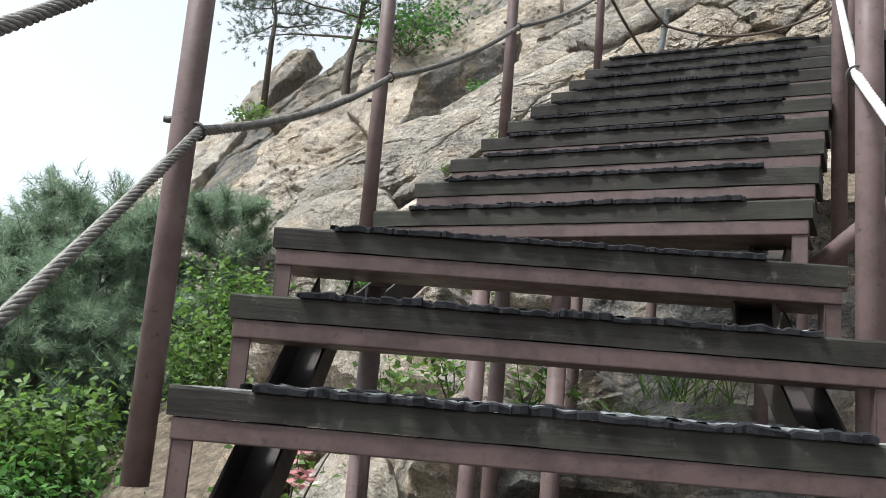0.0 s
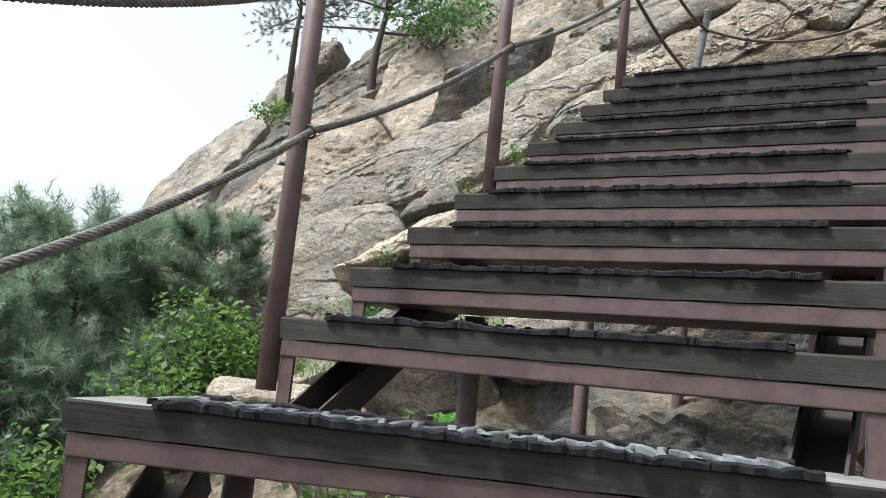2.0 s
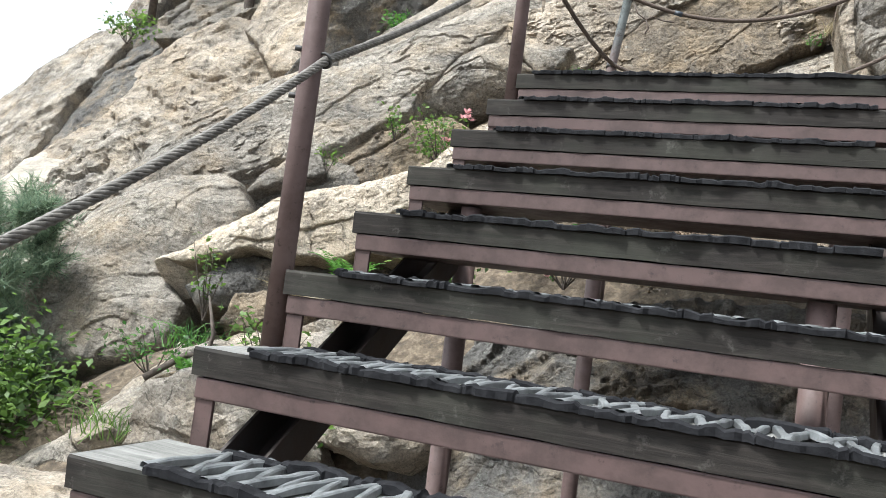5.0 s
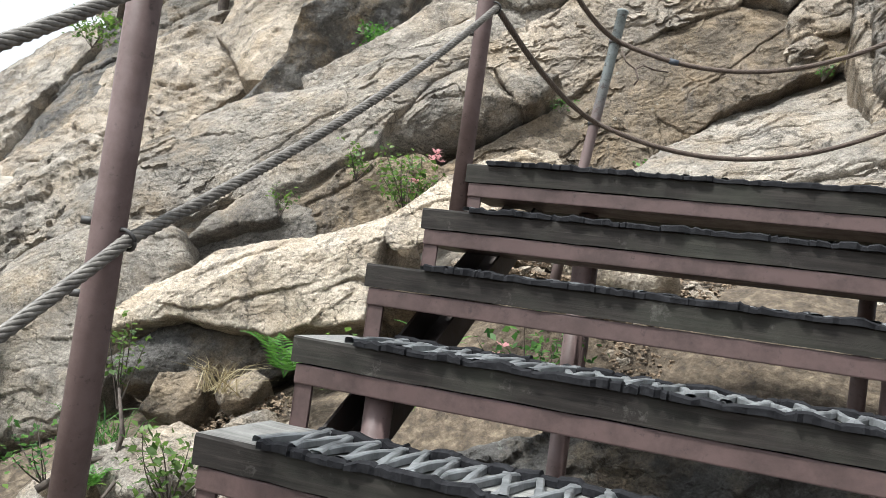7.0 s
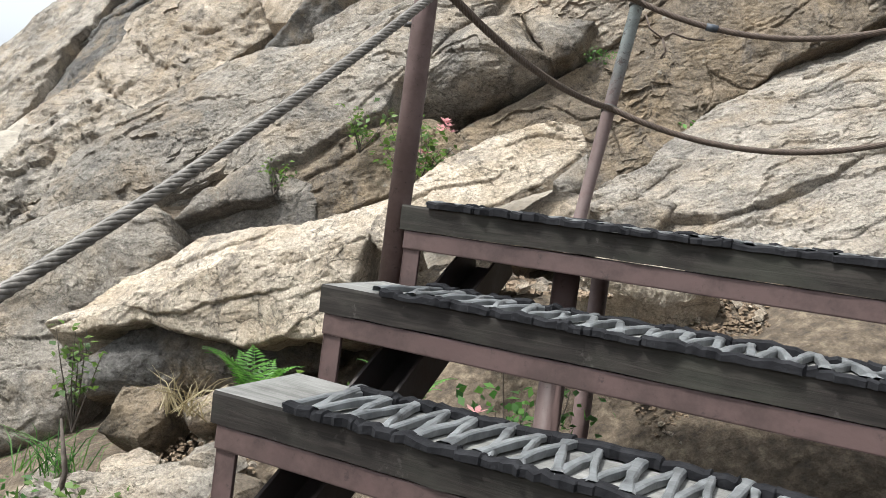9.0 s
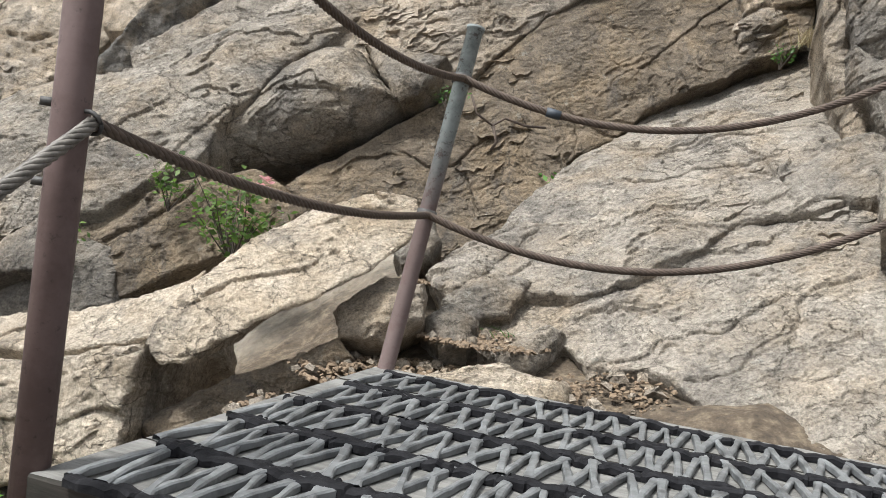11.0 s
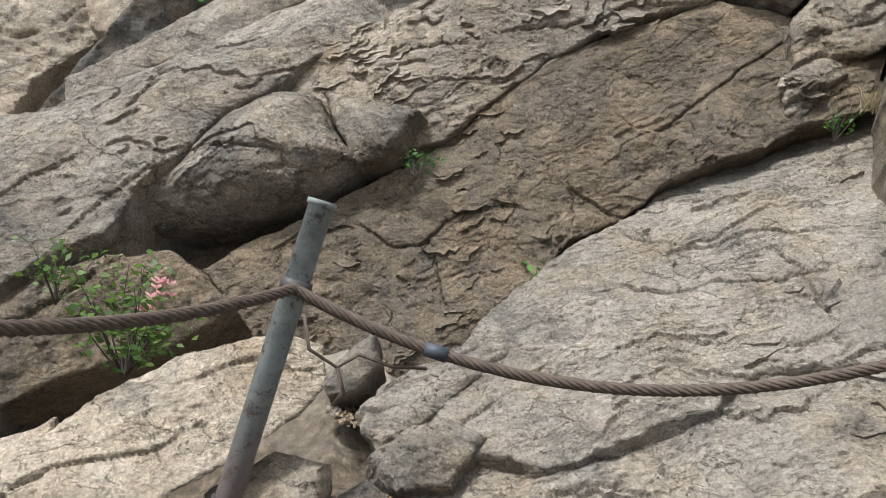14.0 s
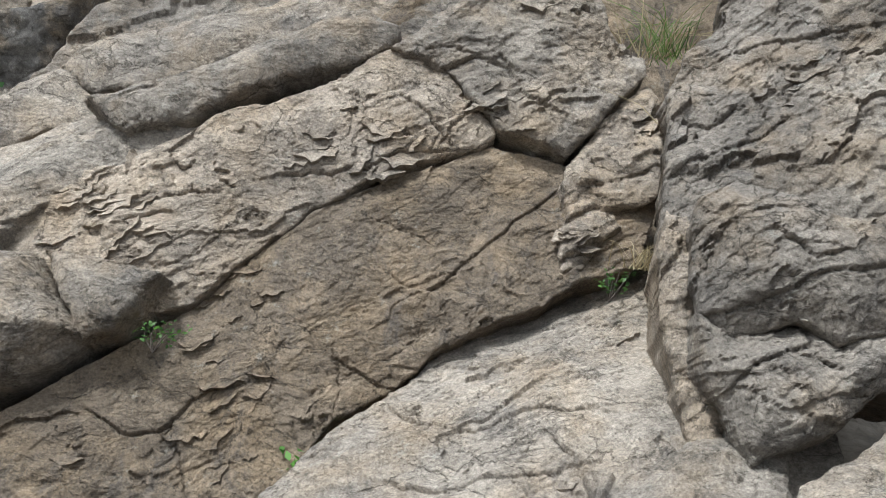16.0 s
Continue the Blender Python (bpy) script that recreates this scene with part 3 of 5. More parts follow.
slab("granite_block", (1.02, 11.65, 6.26), (-0.28, -0.849, 0.449),
     [(-1.17, -0.81), (-0.31, 0.02), (-0.03, 0.34), (0.26, 0.61), (0.53, 0.44), (0.5, 0.37), (0.71, 0.18), (0.36, 0.09), (0.15, -0.09), (-0.98, -1.13)],
     ROCK_PALE, thick=0.8, bulge=0.04, s=7, grid=0.016, rough=0.6,
     label="pinkish grey granite block behind the slab")
slab("granite_block", (2.36, 11.96, 7.31), (-0.28, -0.849, 0.449),
     [(-1.04, -0.51), (-0.79, -0.19), (-0.36, 0.06), (0.15, 0.25), (0.44, 0.55), (0.96, 0.82), (1.05, 0.33), (0.54, 0.08), (0.07, -0.21), (-0.3, -0.5), (-0.75, -0.68)],
     ROCK_PALE, thick=0.8, bulge=0.05, s=64, grid=0.02, rough=0.5,
     label="smooth pinkish granite block with small pits")
slab("granite_block", (2.39, 12.56, 7.69), (-0.28, -0.849, 0.449),
     [(-1.33, -0.98), (-1.17, -0.52), (-1.05, -0.27), (-0.63, 0.17), (0.03, 1.07), (1.77, 2.15), (1.99, 0.17), (1.17, -0.1), (0.38, -0.35), (-0.32, -0.42), (-0.85, -0.95)],
     ROCK_GREY, thick=1.2, bulge=0.06, s=65, grid=0.03,
     label="grey granite slope rising behind the slab")
slab("rock_slab", (3.38, 9.41, 4.87), (-0.409, -0.406, 0.817),
     [(-0.74, -1.2), (-0.69, -0.9), (-0.69, -0.49), (-0.69, -0.1), (-0.66, 0.19), (-0.54, 0.6), (-0.45, 1.18), (-0.13, 1.72), (0.03, 2.09), (0.28, 2.27), (0.73, 1.88), (1.05, 0.73), (1.17, 0.19), (0.91, -0.03), (0.59, -0.22), (0.53, -0.51), (0.37, -0.68), (0.2, -0.92), (0.08, -1.05), (-0.08, -1.07), (-0.3, -1.15), (-0.43, -1.23), (-0.54, -1.3)],
     ROCK_PALE, thick=0.35, bulge=0.03, s=9, grid=0.009, rough=0.75,
     cracks=[[(-0.47, 0.54), (-0.25, 0.44), (0.03, 0.48), (0.22, 0.7), (0.43, 0.78)], [(-0.17, 0.08), (0.07, 0.1), (0.24, 0.26), (0.57, 0.43)], [(0.64, 0.29), (0.75, 0.13), (0.88, 0.15)], [(-0.41, -1.22), (-0.4, -1.05), (-0.32, -0.88)], [(0.37, 0.53), (0.59, 0.38), (0.7, 0.21)], [(-0.39, -0.78), (-0.23, -0.62), (-0.19, -0.31)]],
     flakes=(10, 0.3), label="smooth pale granite ramp below the slanting crack")
slab("rock_slab", (3.35, 8.53, 4.31), (-0.409, -0.406, 0.817),
     [(-1.07, -0.53), (-1.12, -0.21), (-0.83, -0.06), (-0.6, 0.11), (-0.31, 0.41), (-0.05, 0.65), (0.04, 1.23), (0.3, 1.87), (0.81, 1.97), (1.31, 0.52), (1.46, -0.91), (0.82, -1.25), (0.45, -0.82), (0.19, -0.64), (-0.04, -0.54), (-0.26, -0.64), (-0.48, -0.55), (-0.69, -0.6)],
     ROCK_PALE, thick=0.6, bulge=0.04, s=10, grid=0.009, rough=0.9,
     cracks=[[(0.21, -0.56), (0.32, -0.48), (0.41, -0.22), (0.5, -0.09), (0.47, 0.05), (0.55, 0.2), (0.67, 0.33)], [(-0.26, -0.63), (-0.06, -0.45), (-0.01, -0.33), (0.18, -0.23), (0.35, 0.01)], [(0.2, -0.24), (0.27, -0.1), (0.38, 0.02)], [(-0.45, -0.29), (-0.35, -0.19), (-0.14, -0.09)]],
     flakes=(14, 0.3), label="pale flaky granite ramp beside the path")
slab("granite_block", (4.23, 8.87, 5.09), (-0.409, -0.406, 0.817),
     [(-0.36, -0.02), (-0.2, 0.18), (-0.01, 0.4), (0.31, 0.52), (0.43, -0.12), (0.22, -0.21), (0.03, -0.23), (-0.14, -0.3), (-0.28, -0.17)],
     ROCK_GREY, thick=0.3, bulge=0.05, s=66, grid=0.014,
     label="dark broken granite block on the ramp")
slab("rock_slab", (2.41, 9.28, 4.37), (-0.409, -0.406, 0.817),
     [(-0.2, -0.3), (-0.19, -0.07), (-0.09, 0.17), (0.05, 0.38), (0.18, 0.45), (0.13, 0.26), (0.08, 0.04), (0.1, -0.17), (0.05, -0.41), (-0.11, -0.39)],
     ROCK_PALE, thick=0.35, bulge=0.04, s=47, grid=0.012,
     label="broken granite rib at the foot of the face")
slab("rock_outcrop", (5.16, 9.77, 6.9), (-0.449, -0.799, 0.4),
     [(-0.57, -0.93), (-0.57, -0.37), (-0.6, 0.07), (-0.57, 0.43), (-0.4, 0.65), (-0.38, 1.18), (-0.29, 1.77), (1.75, 1.86), (1.46, -0.76), (0.54, -1.02), (0.26, -0.9), (-0.2, -0.85), (-0.42, -1.06)],
     ROCK_GREY, thick=0.9, bulge=0.12, s=12, grid=0.011, rough=1.4,
     cracks=[[(-0.51, -0.05), (-0.37, -0.09), (-0.27, 0.03)], [(-0.32, 0.41), (-0.01, 0.52), (0.47, 0.65)], [(0.15, 0.24), (0.31, 0.36), (0.47, 0.47)], [(-0.54, -0.43), (-0.25, -0.26), (-0.04, -0.05)]],
     flakes=(16, 0.3), label="bluish grey granite wall above the buttress")
slab("boulder", (4.75, 8.92, 6.08), (-0.421, -0.872, 0.251),
     [(-0.5, 0.12), (-0.48, 0.25), (-0.35, 0.32), (-0.12, 0.31), (0.09, 0.25), (0.33, 0.22), (0.95, 0.25), (0.94, -0.26), (0.34, -0.24), (0.09, -0.3), (-0.06, -0.25), (-0.3, -0.34), (-0.44, -0.27), (-0.48, -0.08)],
     ROCK_GREY, thick=0.9, bulge=0.1, s=11, grid=0.009, rough=0.9,
     cracks=[[(-0.46, -0.26), (-0.24, -0.2), (-0.05, -0.07), (0.26, 0.03)], [(-0.15, 0.07), (-0.03, 0.0), (0.07, 0.05)]],
     flakes=(6, 0.22), label="square grey granite buttress with a rounded corner")
slab("boulder", (4.8, 8.84, 5.66), (-0.421, -0.872, 0.251),
     [(-0.52, 0.18), (-0.37, 0.1), (-0.13, 0.2), (0.03, 0.13), (0.21, 0.33), (0.9, 0.39), (0.88, 0.03), (0.22, -0.02), (0.04, -0.2), (-0.12, -0.32), (-0.28, -0.41), (-0.35, -0.29), (-0.46, -0.13)],
     ROCK_GREY, thick=0.8, bulge=0.12, s=68, grid=0.011, rough=1.3,
     cracks=[[(-0.37, -0.12), (-0.29, -0.01), (-0.1, 0.09)], [(-0.11, 0.19), (-0.06, 0.05), (0.03, 0.0)]],
     label="broken foot of the granite buttress")
slab("rock_slab", (4.41, 9.17, 5.58), (-0.421, -0.872, 0.251),
     [(-0.2, 0.48), (-0.19, 0.75), (-0.1, 0.71), (-0.02, 0.45), (0.02, 0.15), (0.15, -0.07), (0.21, -0.51), (0.25, -0.83), (-0.02, -0.88), (0.06, -0.36), (-0.07, -0.08), (-0.15, 0.23)],
     ROCK_TAN, thick=0.6, bulge=0.05, s=13, grid=0.014,
     label="narrow upright granite rib beside the crevice")
slab("rock_slab", (4.64, 8.25, 5.34), (-0.447, -0.447, 0.775),
     [(-0.37, -0.16), (-0.28, 0.02), (-0.08, 0.34), (0.31, 0.76), (0.63, 0.66), (0.54, -0.46), (-0.36, -0.81), (-0.44, -0.35)],
     ROCK_PALE, thick=0.5, bulge=0.05, s=69, grid=0.02,
     label="pale rock at the foot of the buttress")
slab("granite_block", (0.44, 10.73, 5.27), (-0.3, -0.699, 0.649),
     [(-1.87, -2.24), (-1.97, -1.61), (-1.79, -1.05), (-1.46, -0.57), (-1.25, -0.26), (-0.94, -0.05), (-0.59, 0.05), (-0.28, 0.34), (0.07, 0.75), (0.38, 0.91), (0.6, 1.18), (0.86, 1.49), (1.16, 1.85), (1.55, 2.11), (1.51, 1.55), (1.22, 1.23), (1.08, 1.05), (0.96, 0.83), (0.85, 0.63), (0.63, 0.25), (0.51, -0.08), (0.4, -0.39), (0.41, -0.71), (0.25, -0.88), (0.02, -1.22), (-0.22, -1.36), (-0.71, -1.64), (-1.28, -2.13)],
     ROCK_GREY, thick=1.0, bulge=0.12, s=3, grid=0.011, rough=0.8,
     cracks=[[(-0.48, -1.09), (-0.32, -0.87), (-0.16, -0.51), (-0.03, -0.34)], [(0.25, -0.7), (0.33, -0.46), (0.45, -0.24)], [(-0.44, -0.42), (-0.25, -0.12), (0.03, 0.04)]],
     flakes=(12, 0.3), label="long pale granite ledge running up the slope")
slab("boulder", (1.25, 10.56, 5.17), (-0.301, -0.883, 0.361),
     [(-0.62, -0.49), (-0.62, -0.22), (-0.43, 0.03), (-0.23, 0.31), (0.09, 0.54), (0.3, 0.54), (0.49, 0.32), (0.66, 0.14), (0.57, 0.05), (0.36, -0.12), (0.11, -0.27), (-0.2, -0.37), (-0.44, -0.45)],
     ROCK_GREY, thick=0.9, bulge=0.22, s=4, grid=0.009, rough=0.7, rim=0.1,
     cracks=[[(0.25, 0.53), (0.46, 0.31), (0.62, 0.14)], [(-0.49, -0.08), (-0.14, 0.04), (0.23, 0.08)]],
     label="rounded grey granite bulge over a dark crevice")
slab("boulder", (1.92, 10.47, 5.52), (-0.301, -0.883, 0.361),
     [(-0.36, 0.17), (-0.05, 0.19), (0.26, 0.16), (0.2, -0.06), (0.12, -0.18), (0.0, -0.25), (-0.17, -0.05)],
     ROCK_GREY, thick=0.7, bulge=0.06, s=70, grid=0.013, rough=0.6,
     label="blocky granite corner beside the bulge")
slab("granite_block", (-0.07, 9.99, 3.97), (-0.25, -0.851, 0.461),
     [(-2.09, -1.14), (-1.87, -0.34), (-0.97, 0.12), (-0.17, 0.33), (0.22, 0.47), (0.65, 0.66), (1.04, 0.8), (1.45, 0.6), (1.14, 0.26), (0.84, 0.14), (0.57, -0.05), (0.06, -0.48), (-0.87, -1.34)],
     ROCK_BROWN, thick=0.8, bulge=0.04, s=41, grid=0.015, rough=1.1,
     cracks=[[(-0.38, -0.01), (-0.09, 0.08), (0.07, 0.29), (0.29, 0.48)], [(0.23, 0.17), (0.42, 0.32), (0.76, 0.68)]],
     flakes=(10, 0.25), label="shaded brown granite shelf with small plants")
slab("boulder", (-0.35, 9.82, 3.98), (-0.249, -0.818, 0.519),
     [(-0.33, -0.31), (-0.26, -0.15), (-0.15, 0.02), (0.12, 0.32), (0.23, 0.27), (0.29, 0.18), (0.35, 0.02), (0.04, -0.1), (-0.26, -0.27)],
     ROCK_GREY, thick=0.35, bulge=0.03, s=17, grid=0.013, rough=0.6,
     label="small wedge of grey granite")
slab("granite_block", (-0.46, 10.03, 3.81), (-0.25, -0.851, 0.461),
     [(-0.83, -0.34), (-0.82, 0.06), (-0.38, 0.32), (0.3, 0.41), (0.7, 0.32), (0.84, -0.08), (0.28, -0.26), (-0.11, -0.46)],
     ROCK_GREY, thick=0.6, bulge=0.02, s=71, grid=0.016,
     label="grey granite face under the wedge")
slab("rock_slab", (0.05, 8.35, 3.4), (-0.381, -0.903, 0.201),
     [(-1.14, -0.35), (-0.89, -0.24), (-0.67, -0.15), (-0.58, -0.05), (-0.36, 0.01), (-0.16, 0.14), (0.02, 0.3), (0.37, 0.35), (0.62, 0.43), (0.79, 0.49), (0.8, 0.32), (0.77, 0.25), (0.78, -0.04), (0.62, -0.09), (0.43, -0.13), (0.2, -0.21), (0.09, -0.21), (-0.17, -0.21), (-0.53, -0.22), (-0.98, -0.36)],
     ROCK_CREAM, thick=0.75, bulge=0.03, s=16, grid=0.009, rough=0.7,
     cracks=[[(-0.02, 0.1), (0.04, -0.02), (0.03, -0.2)], [(-0.51, -0.13), (-0.31, -0.14), (-0.03, -0.04), (0.26, 0.08)], [(0.32, 0.25), (0.58, 0.35), (0.88, 0.48)], [(0.56, 0.13), (0.69, 0.18), (0.82, 0.19)]],
     label="large tan granite slab with a bright upper edge")
slab("rock_slab", (-0.11, 8.94, 3.56), (-0.422, -0.503, 0.754),
     [(-0.84, -0.82), (-0.73, -0.6), (-0.67, -0.32), (-0.46, -0.09), (-0.45, 0.15), (-0.14, 0.3), (0.23, 0.43), (0.56, 0.63), (0.83, 0.87), (1.08, 0.57), (0.9, 0.42), (0.73, 0.33), (0.47, 0.19), (0.04, 0.09), (-0.02, -0.14), (-0.14, -0.33), (-0.36, -0.44), (-0.37, -0.57), (-0.57, -0.7)],
     ROCK_CREAM, thick=0.4, bulge=0.0, s=72, grid=0.009, rough=0.6,
     cracks=[[(-0.26, -0.1), (-0.09, 0.11), (0.1, 0.29)]],
     label="bright sloping top of the tan granite slab")
slab("rock_slab", (1.3, 8.36, 4.2), (-0.24, -0.661, 0.711),
     [(-0.4, -0.46), (-0.41, -0.28), (-0.31, -0.03), (-0.29, 0.1), (-0.18, 0.26), (-0.04, 0.41), (0.22, 0.56), (0.46, 0.61), (0.54, 0.47), (0.51, 0.33), (0.42, 0.15), (0.28, 0.0), (0.13, -0.16), (-0.11, -0.39), (-0.21, -0.53), (-0.28, -0.55), (-0.36, -0.51)],
     ROCK_CREAM, thick=0.14, bulge=0.0, s=15, grid=0.009, rough=0.6, taper=2.0,
     cracks=[[(-0.28, -0.22), (-0.19, -0.1), (-0.05, -0.02), (0.08, 0.08), (0.13, 0.13)], [(0.14, 0.4), (0.25, 0.47), (0.38, 0.49)]],
     label="cream pointed granite slab lying on another slab")
slab("boulder", (-1.33, 9.32, 3.06), (-0.303, -0.808, 0.505),
     [(-1.05, -0.79), (-1.09, -0.22), (-0.78, 0.33), (-0.57, 0.61), (-0.15, 0.84), (0.28, 0.94), (0.54, 0.86), (0.74, 0.55), (0.57, 0.22), (0.27, 0.0), (0.33, -0.21), (0.54, -0.38), (0.53, -0.72), (0.17, -0.93), (-0.4, -1.12)],
     ROCK_GREY, thick=1.0, bulge=0.18, s=18, grid=0.014, rough=0.6, rim=0.08,
     cracks=[[(0.08, -0.25), (0.27, -0.16), (0.34, -0.04)], [(-0.95, -0.2), (-0.69, 0.07), (-0.72, 0.45)], [(-0.03, -0.54), (0.17, -0.4), (0.43, -0.39)]],
     label="domed grey granite boulder beside the stairs")
slab("granite_block", (-2.88, 11.87, 3.49), (-0.352, -0.755, 0.553),
     [(-0.97, -2.33), (-1.17, -0.79), (-0.84, 0.12), (-0.61, 0.9), (-0.14, 1.53), (0.73, 1.33), (1.16, 0.84), (0.86, 0.54), (0.54, 0.29), (0.3, -0.08), (0.01, -0.8), (0.14, -1.6)],
     ROCK_PALE, thick=1.2, bulge=0.08, s=37, grid=0.025, rough=1.8,
     cracks=[[(-0.28, 0.17), (0.28, -0.29), (0.14, -0.55)], [(-0.69, -0.31), (-0.44, 0.16), (0.04, 0.56)], [(0.15, 1.05), (0.74, 0.62), (0.91, 0.46)]],
     flakes=(12, 0.5), label="fractured pale granite slope")
# shaded overhang: faces downward, and its colour is darkened as well
slab("rock_outcrop", (-0.55, 15.11, 6.44), (-0.201, -0.932, -0.301),
     [(-1.61, -1.42), (-1.27, -0.95), (-0.8, -0.35), (-0.31, 0.22), (-0.12, 0.85), (1.68, 1.63), (1.37, 0.8), (0.88, 0.26), (0.51, -0.23), (-0.31, -0.81)],
     ROCK_DARK_SHADE, thick=1.0, bulge=0.05, s=73, grid=0.04,
     label="overhanging granite cleft behind the long ledge, darkened for shade")
slab("rock_outcrop", (-3.06, 16.57, 5.62), (-0.199, -0.845, 0.497),
     [(-2.31, -3.09), (-2.09, -1.58), (-1.68, -0.92), (-1.24, -0.29), (-0.98, 0.9), (-0.52, 1.69), (0.25, 2.31), (1.03, 2.24), (1.66, 2.29), (2.03, 1.52), (1.72, 1.35), (1.28, 0.74), (0.85, 0.16), (0.72, -0.62), (0.59, -1.36), (-0.43, -2.18), (-0.96, -3.12)],
     ROCK_TAN, thick=2.0, bulge=0.08, s=19, grid=0.04, rough=1.2,
     cracks=[[(-0.75, 0.44), (-0.4, 0.21), (0.26, -0.12), (0.34, -0.67)], [(0.06, 0.74), (0.37, 0.67), (0.56, 0.8)], [(0.9, 0.97), (1.11, 1.28), (1.11, 1.57)], [(-1.11, -0.21), (-0.42, -0.89)], [(-1.38, -1.13), (-0.85, -1.19), (-0.45, -0.45)]],
     flakes=(8, 0.7), label="far tan granite block with a bent crack")
slab("rock_outcrop", (-0.24, 16.9, 8.33), (-0.301, -0.812, 0.501),
     [(-1.92, -1.21), (-1.92, 0.03), (-1.54, 0.84), (-1.08, 1.47), (-0.49, 1.21), (0.02, 1.64), (0.82, 1.93), (2.04, 2.35), (2.34, 0.63), (1.5, -0.66), (1.02, -1.42), (0.56, -2.17), (-0.25, -2.45), (-1.16, -2.13)],
     ROCK_TAN, thick=2.0, bulge=0.06, s=21, grid=0.045, rough=1.2,
     cracks=[[(-0.91, 1.35), (-0.83, 0.21), (-0.21, -1.04)], [(0.13, 1.24), (0.38, -0.24)]],
     label="far upright granite block below the skyline")
slab("rock_outcrop", (-4.88, 19.31, 6.66), (-0.503, -0.703, 0.503),
     [(-0.95, -2.13), (-1.26, -1.09), (-0.97, -0.21), (-0.29, 0.46), (-1.03, 1.44), (-0.14, 1.59), (0.68, 1.94), (1.38, 0.87), (1.24, -0.09), (0.74, -0.9), (0.58, -1.88)],
     ROCK_DARK_SHADE, thick=2.0, bulge=0.06, s=20, grid=0.04, rough=1.0,
     cracks=[[(-0.82, -1.12), (-0.25, -0.1), (0.89, 0.67)]],
     label="far dark grey granite cliff on the skyline")
slab("rock_outcrop", (-2.47, 18.85, 8.71), (-0.303, -0.808, 0.505),
     [(-1.58, -1.68), (-1.69, -1.12), (-1.39, -0.45), (-0.59, 0.49), (0.52, 1.43), (1.17, 2.12), (1.98, 1.69), (1.17, 0.74), (0.48, -0.09), (0.23, -1.3), (-0.25, -1.82)],
     ROCK_GREY, thick=1.5, bulge=0.06, s=75, grid=0.04, rough=1.4,
     cracks=[[(-1.5, -1.22), (-0.91, -0.19), (0.41, 0.92)], [(-0.97, -1.43), (-0.2, -0.53), (0.81, 0.57)]],
     label="far grey ledges stepping up below the pines")
slab("rock_outcrop", (-6.3, 19.83, 6.27), (-0.503, -0.703, 0.503),
     [(-1.61, -2.17), (-1.67, -0.27), (-1.08, 0.84), (-0.54, 1.77), (0.49, 1.95), (1.12, 1.37), (0.96, 0.68), (0.88, -0.22), (0.91, -1.42), (0.53, -2.54)],
     ROCK_PALE, thick=2.0, bulge=0.1, s=23, grid=0.05, rough=1.0,
     label="far pale granite shoulder above the pines")
slab("rock_outcrop", (-4.6, 20.54, 9.06), (-0.503, -0.703, 0.503),
     [(-0.6, -1.13), (-0.64, -0.29), (-0.43, 0.56), (-0.05, 1.2), (0.58, 1.15), (0.56, 0.3), (0.3, -0.48), (0.28, -1.28)],
     ROCK_PALE, thick=0.6, bulge=0.05, s=74, grid=0.05,
     label="far pale slab leaning on the skyline cliff")
slab("rock_outcrop", (-0.66, 19.84, 9.85), (-0.301, -0.812, 0.501),
     [(-2.74, -3.05), (-3.03, -0.84), (-2.33, 0.65), (-1.11, 1.68), (0.32, 3.19), (2.95, 4.77), (4.19, 0.79), (2.12, -1.01), (0.51, -2.78), (-0.88, -3.45)],
     ROCK_GREY, thick=2.0, bulge=0.15, s=22, grid=0.07, rough=1.6,
     label="far grey granite ridge under the pines")
# the slab's shade on this rock is put into its dark material
slab("boulder", (-0.08, 8.59, 3.01), (-0.105, -0.943, 0.314),
     [(-0.73, -0.14), (-0.41, 0.17), (0.21, 0.16), (0.65, 0.33), (0.79, 0.12), (0.24, -0.13), (-0.14, -0.19), (-0.61, -0.32)],
     ROCK_DARK_SHADE, thick=0.6, bulge=0.1, s=30,
     label="rock under the long slab, coloured dark for the slab's shade")
slab("rock_slab", (2.18, 7.8, 3.89), (-0.101, -0.504, 0.858),
     [(-0.34, -0.07), (-0.25, 0.06), (0.05, 0.2), (0.33, 0.13), (0.34, -0.02), (0.08, -0.13), (-0.21, -0.17)],
     ROCK_CREAM, thick=0.35, bulge=0.06, s=31, rough=0.6, grid=0.012, rim=0.05,
     label="flat cream stone beside the landing")
slab("boulder", (1.79, 8.44, 4.08), (-0.101, -0.909, 0.404),
     [(-0.21, -0.01), (-0.01, 0.17), (0.17, 0.17), (0.18, -0.02), (0.04, -0.14), (-0.17, -0.17)],
     ROCK_TAN, thick=0.5, bulge=0.05, s=32, grid=0.012,
     label="brownish block propping the pointed slab")
slab("rock_slab", (1.2, 8.28, 3.66), (-0.148, -0.791, 0.593),
     [(-0.37, -0.19), (-0.19, -0.02), (0.36, 0.35), (0.46, 0.26), (0.01, -0.12), (-0.27, -0.28)],
     ROCK_BROWN, thick=0.5, bulge=0.04, s=33, grid=0.012,
     label="brown slab beneath the pointed slab")
slab("boulder", (-0.26, 8.21, 2.79), (-0.196, -0.784, 0.588),
     [(-0.18, -0.15), (-0.19, 0.08), (0.02, 0.16), (0.17, 0.12), (0.15, -0.05), (0.04, -0.17)],
     ROCK_BROWN, thick=0.3, bulge=0.02, s=34, rough=0.8, grid=0.012,
     label="small brown boulder in the gully")
